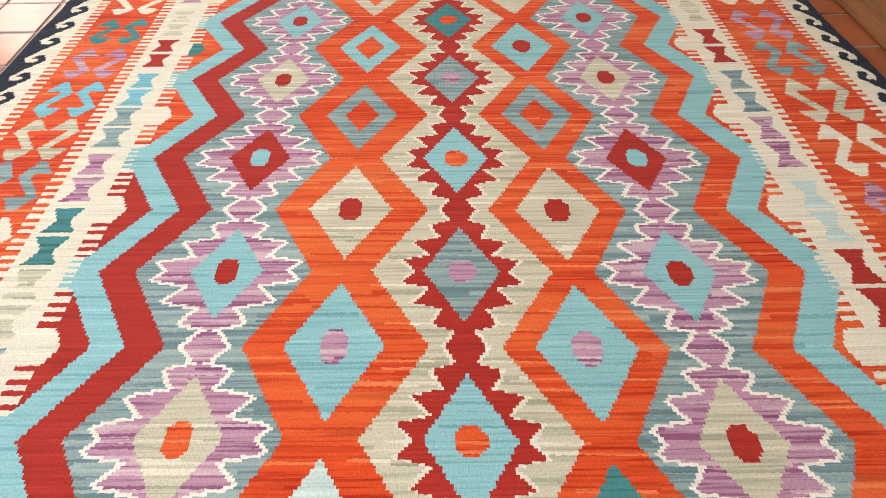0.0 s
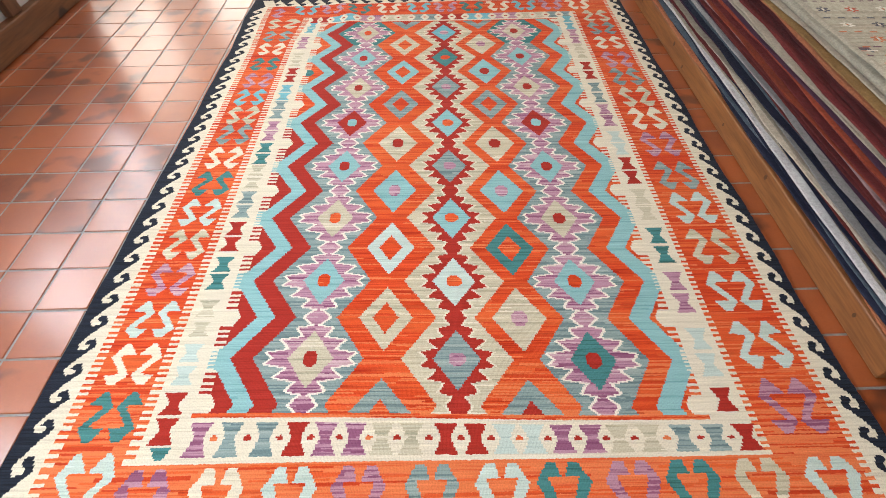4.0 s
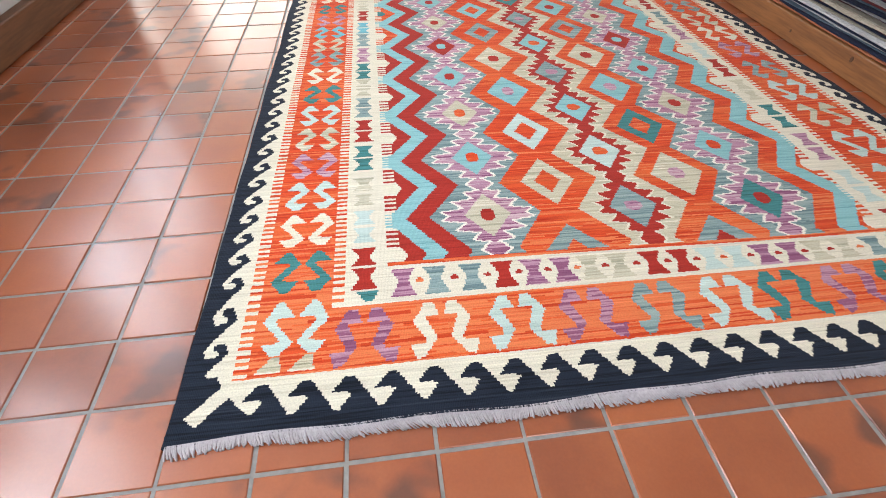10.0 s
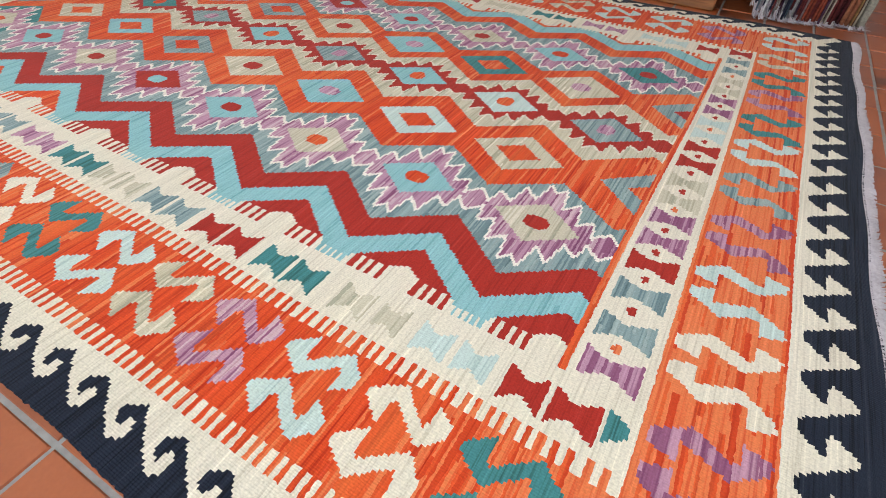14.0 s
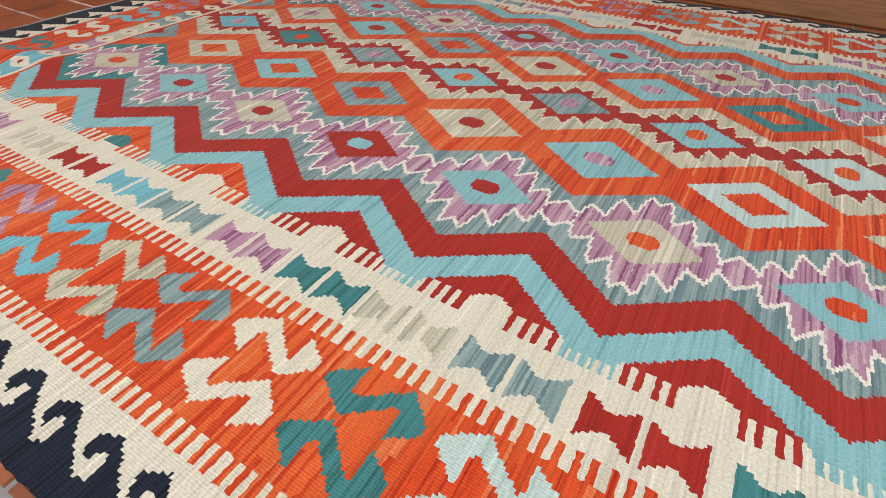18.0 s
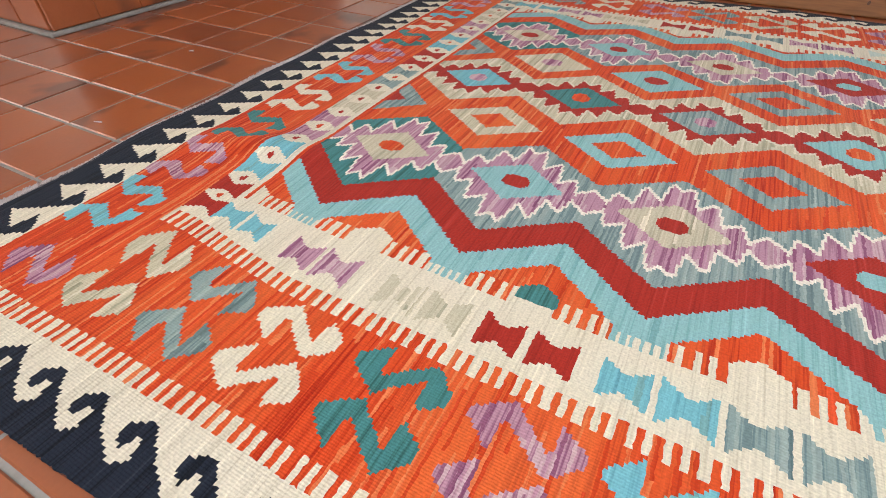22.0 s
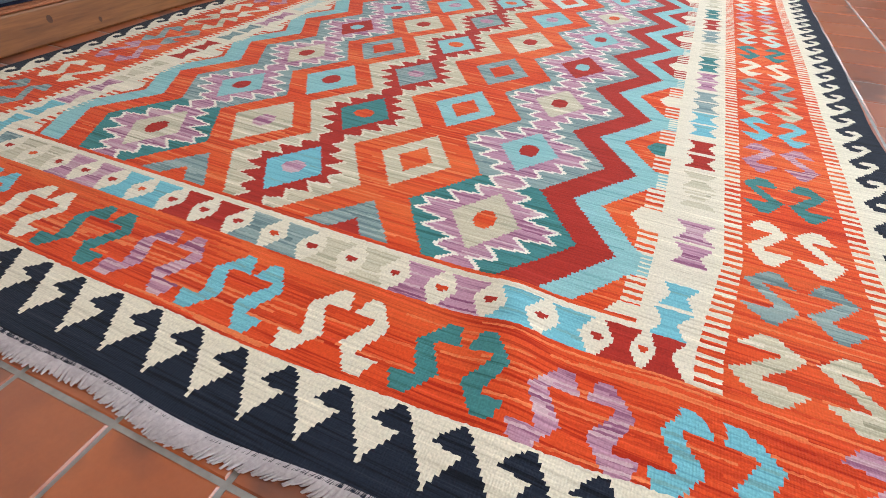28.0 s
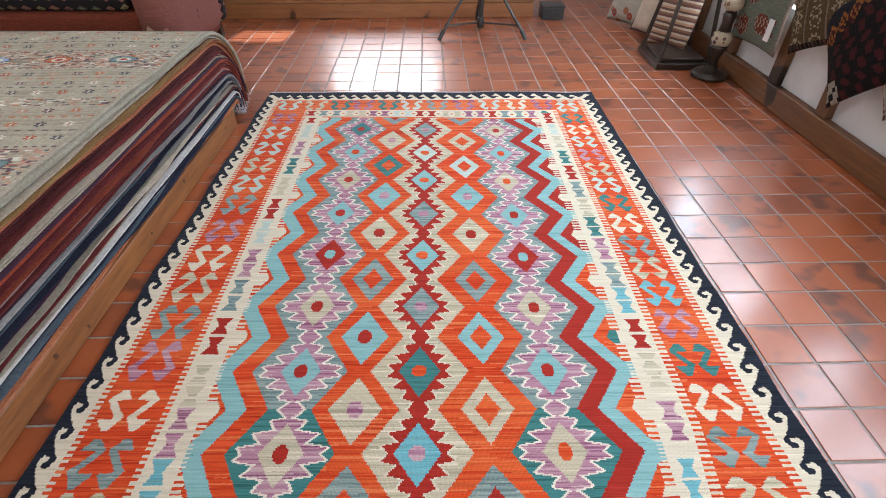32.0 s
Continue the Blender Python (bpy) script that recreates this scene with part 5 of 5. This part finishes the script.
stand = thing("candlestick", "tall turned dark-wood candlestick with pale painted collars on a round base", "candlestick")
KX, KY = -1.97, -1.94
PAINTED = figured("painted_collar", (0.52, 0.45, 0.34), (BROWN_C, NAVY_C, (0.3, 0.2, 0.12)), 26, 0.3, "EUCLIDEAN", rnd=0.6)
part("base", lathe(bmesh.new(), [(0.10, 0.0), (0.118, 0.006), (0.122, 0.022), (0.112, 0.040), (0.085, 0.052), (0.05, 0.062), (0.035, 0.085)], 36, (KX, KY)), DARK_WOOD, stand, smooth=True)
part("stem", lathe(bmesh.new(), [(0.032, 0.083), (0.028, 0.13), (0.040, 0.17), (0.056, 0.20), (0.060, 0.225)], 28, (KX, KY)), DARK_WOOD, stand, smooth=True)
part("collar", lathe(bmesh.new(), [(0.056, 0.223), (0.064, 0.25), (0.060, 0.29), (0.042, 0.31)], 28, (KX, KY)), PAINTED, stand, "pale painted collar", True)
part("stem", lathe(bmesh.new(), [(0.040, 0.308), (0.034, 0.36), (0.044, 0.41), (0.030, 0.44)], 28, (KX, KY)), DARK_WOOD, stand, smooth=True)
part("collar", lathe(bmesh.new(), [(0.036, 0.438), (0.058, 0.46), (0.055, 0.50), (0.035, 0.52)], 28, (KX, KY)), PAINTED, stand, "pale painted collar", True)
part("stem", lathe(bmesh.new(), [(0.034, 0.518), (0.024, 0.70), (0.045, 0.80), (0.045, 0.83)], 28, (KX, KY)), DARK_WOOD, stand, smooth=True)

# sofa behind the pile
sofa = thing("sofa", "sofa upholstered in dark leaf-patterned and rose kilim cloth", "sofa")
def soft_box(x0, x1, y0, y1, z0, z1, r):
    bm = bmesh.new()
    box(bm, x0, x1, y0, y1, z0, z1)
    bmesh.ops.bevel(bm, geom=list(bm.edges), offset=r, segments=5, profile=0.5, affect="EDGES")
    return bm
part("seat_base", soft_box(1.72, 3.5, -2.75, -2.0, 0.08, 0.40, 0.05), CLOTH["rust"], sofa, smooth=True)
part("seat_cushion", soft_box(1.98, 3.45, -2.70, -1.98, 0.402, 0.53, 0.055), F_DARKLEAF, sofa, smooth=True)
part("armrest", soft_box(1.68, 1.97, -2.80, -1.95, 0.10, 0.62, 0.12), F_ROSE, sofa, smooth=True)
part("backrest", soft_box(1.72, 3.5, -2.98, -2.76, 0.10, 0.92, 0.08), F_DARKLEAF, sofa, smooth=True)
for x in (1.80, 3.4):
    for y in (-2.85, -2.08):
        part("foot", boxed(x - 0.03, x + 0.03, y - 0.03, y + 0.03, 0, 0.10), DARK_WOOD, sofa)

# folded red cloths on the wooden step
for i in range(5):
    root = thing("folded_cloth", "red striped woven cloth folded on the wooden step", "cloth", "cloths on the step")
    part("folded_stack", soft_box(-0.55 + i * 0.82, 0.25 + i * 0.82, -4.1, -3.44, 0.152, 0.30 + 0.03 * (i % 2), 0.03), F_REDSTRIPE, root, smooth=True)
string = thing("string_loop", "thin pale loop of string lying on the tiles by the beam", "string")
bm = bmesh.new()
pts = [(-2.02 + 0.026 * math.sin(t / 24 * 2 * math.pi) + 0.012 * math.sin(t * 0.9), -1.52 + 0.07 * math.cos(t / 24 * 2 * math.pi), 0.0035) for t in range(25)]
for p, q in zip(pts, pts[1:]):
    tube(bm, p, q, 0.0013, 0.0013, 5)
part("cord", bm, FRINGE_WOOL, string)
crate = thing("box", "small black box on the floor by the step", "box")
part("body", boxed(-1.22, -1.02, -3.55, -3.36, 0, 0.10, 0.004), BLACK_METAL, crate)
part("lid", boxed(-1.225, -1.015, -3.555, -3.355, 0.102, 0.115, 0.003), BLACK_METAL, crate)

# bits of lint on the tiles and the rug
lint_rnd = random.Random(21)
for x, y, long in ((-0.93, 1.52, 0.010), (-0.60, 1.41, 0.016), (0.62, -1.85, 0.012), (-1.42, -0.45, 0.010), (0.98, 0.9, 0.02), (-0.2, 1.6, 0.012)):
    lint = thing("lint", "tiny scrap of pale wool lying on the tiles", "lint", "bits of wool on the floor")
    ang = lint_rnd.uniform(0, 3)
    bm = tube(bmesh.new(), (x, y, 0.003), (x + long * math.cos(ang), y + long * math.sin(ang), 0.004), 0.0018, 0.0012, 5)
    part("strand", bm, FRINGE_WOOL, lint)

# ---------------------------------------------------------------- floor tiles
TP, TILE_TURN = 0.158, 0.0175


def joint_x(i):
    return -0.093 + 0.1613 * i if i >= -7 else -1.2221 + 0.1665 * (i + 7)


def joint_y(j):
    return -0.452 + 0.1595 * j if j <= 12 else 1.462 + 0.171 * (j - 12)


def tile_mesh(name, dx, dy):
    bm = bmesh.new()
    w = 0.0755
    low = [bm.verts.new((x, y, -0.008)) for x, y in ((-w, -w), (w, -w), (w, w), (-w, w))]
    mid = [bm.verts.new((x, y, -0.0022)) for x, y in ((-w, -w), (w, -w), (w, w), (-w, w))]
    top = [bm.verts.new((x * 0.974, y * 0.974, dx * x + dy * y)) for x, y in ((-w, -w), (w, -w), (w, w), (-w, w))]
    for lo, hi in ((low, mid), (mid, top)):
        for i in range(4):
            j = (i + 1) % 4
            bm.faces.new((lo[i], lo[j], hi[j], hi[i]))
    bm.faces.new(top)
    return mesh_of(name, bm, TILE)


shapes = [tile_mesh("tile", dx, dy) for dx, dy in ((0, 0), (0.004, 0.002), (-0.003, 0.004), (0.002, -0.005), (-0.004, -0.002))]
pieces, rest = [], []
for i in range(-21, 27):
    for j in range(-30, 34):
        x0, y0 = (joint_x(i) + joint_x(i + 1)) / 2, (joint_y(j) + joint_y(j + 1)) / 2
        x, y = x0 - TILE_TURN * (y0 + 1.85), y0 + TILE_TURN * (x0 + 1.5)
        size = (joint_x(i + 1) - joint_x(i)) / TP, (joint_y(j + 1) - joint_y(j)) / TP
        if (-2.2 if y < 1.4 else -3.3) < x < 3.9 and -4.85 < y < 4.85:
            under = -1.0 < x < 0.93 and -1.57 < y < 1.19
            near = -2.0 < x < -1.0 and -2.35 < y < 0.6 or -1.0 < x < 1.35 and (-2.35 < y < -1.57) or -1.5 < x < 0.6 and 1.19 < y < 2.05
            (pieces if near and not under else rest).append((x, y, *size))
rnd = random.Random(11)
rnd.shuffle(rest)
for x, y, wide, long in pieces[:330]:
    ob = new("tile", shapes[rnd.randrange(5)])
    ob.matrix_world = pose(x + rnd.uniform(-0.0008, 0.0008), y + rnd.uniform(-0.0008, 0.0008), rnd.uniform(-0.0012, 0.0), 0, 0, math.degrees(TILE_TURN) + rnd.uniform(-0.35, 0.35)) @ Matrix.Diagonal((wide, long, 1, 1)) @ pose(0, 0, 0, 0, 0, rnd.choice((0, 90, 180, 270)))
    ob.parent = room_floor
verts, faces = [], []
for x, y, wide, long in rest + pieces[330:]:
    k, w, dz = len(verts), 0.0755, rnd.uniform(-0.0012, 0.0)
    sx, sy = rnd.uniform(-0.004, 0.004), rnd.uniform(-0.004, 0.004)
    for s, z in ((1, -0.008), (1, -0.0022), (0.974, None)):
        for a, b in ((-w, -w), (w, -w), (w, w), (-w, w)):
            verts.append((x + wide * a * s - TILE_TURN * b, y + long * b * s + TILE_TURN * a, dz + (z if z is not None else sx * a + sy * b)))
    for r in (0, 4):
        for q in range(4):
            faces.append((k + r + q, k + r + (q + 1) % 4, k + r + 4 + (q + 1) % 4, k + r + 4 + q))
    faces.append((k + 8, k + 9, k + 10, k + 11))
me = bpy.data.meshes.new("tile_field")
me.from_pydata(verts, [], faces)
me.materials.append(TILE_REST)
tagged(new("tile_field", me), kind="stuff").parent = room_floor
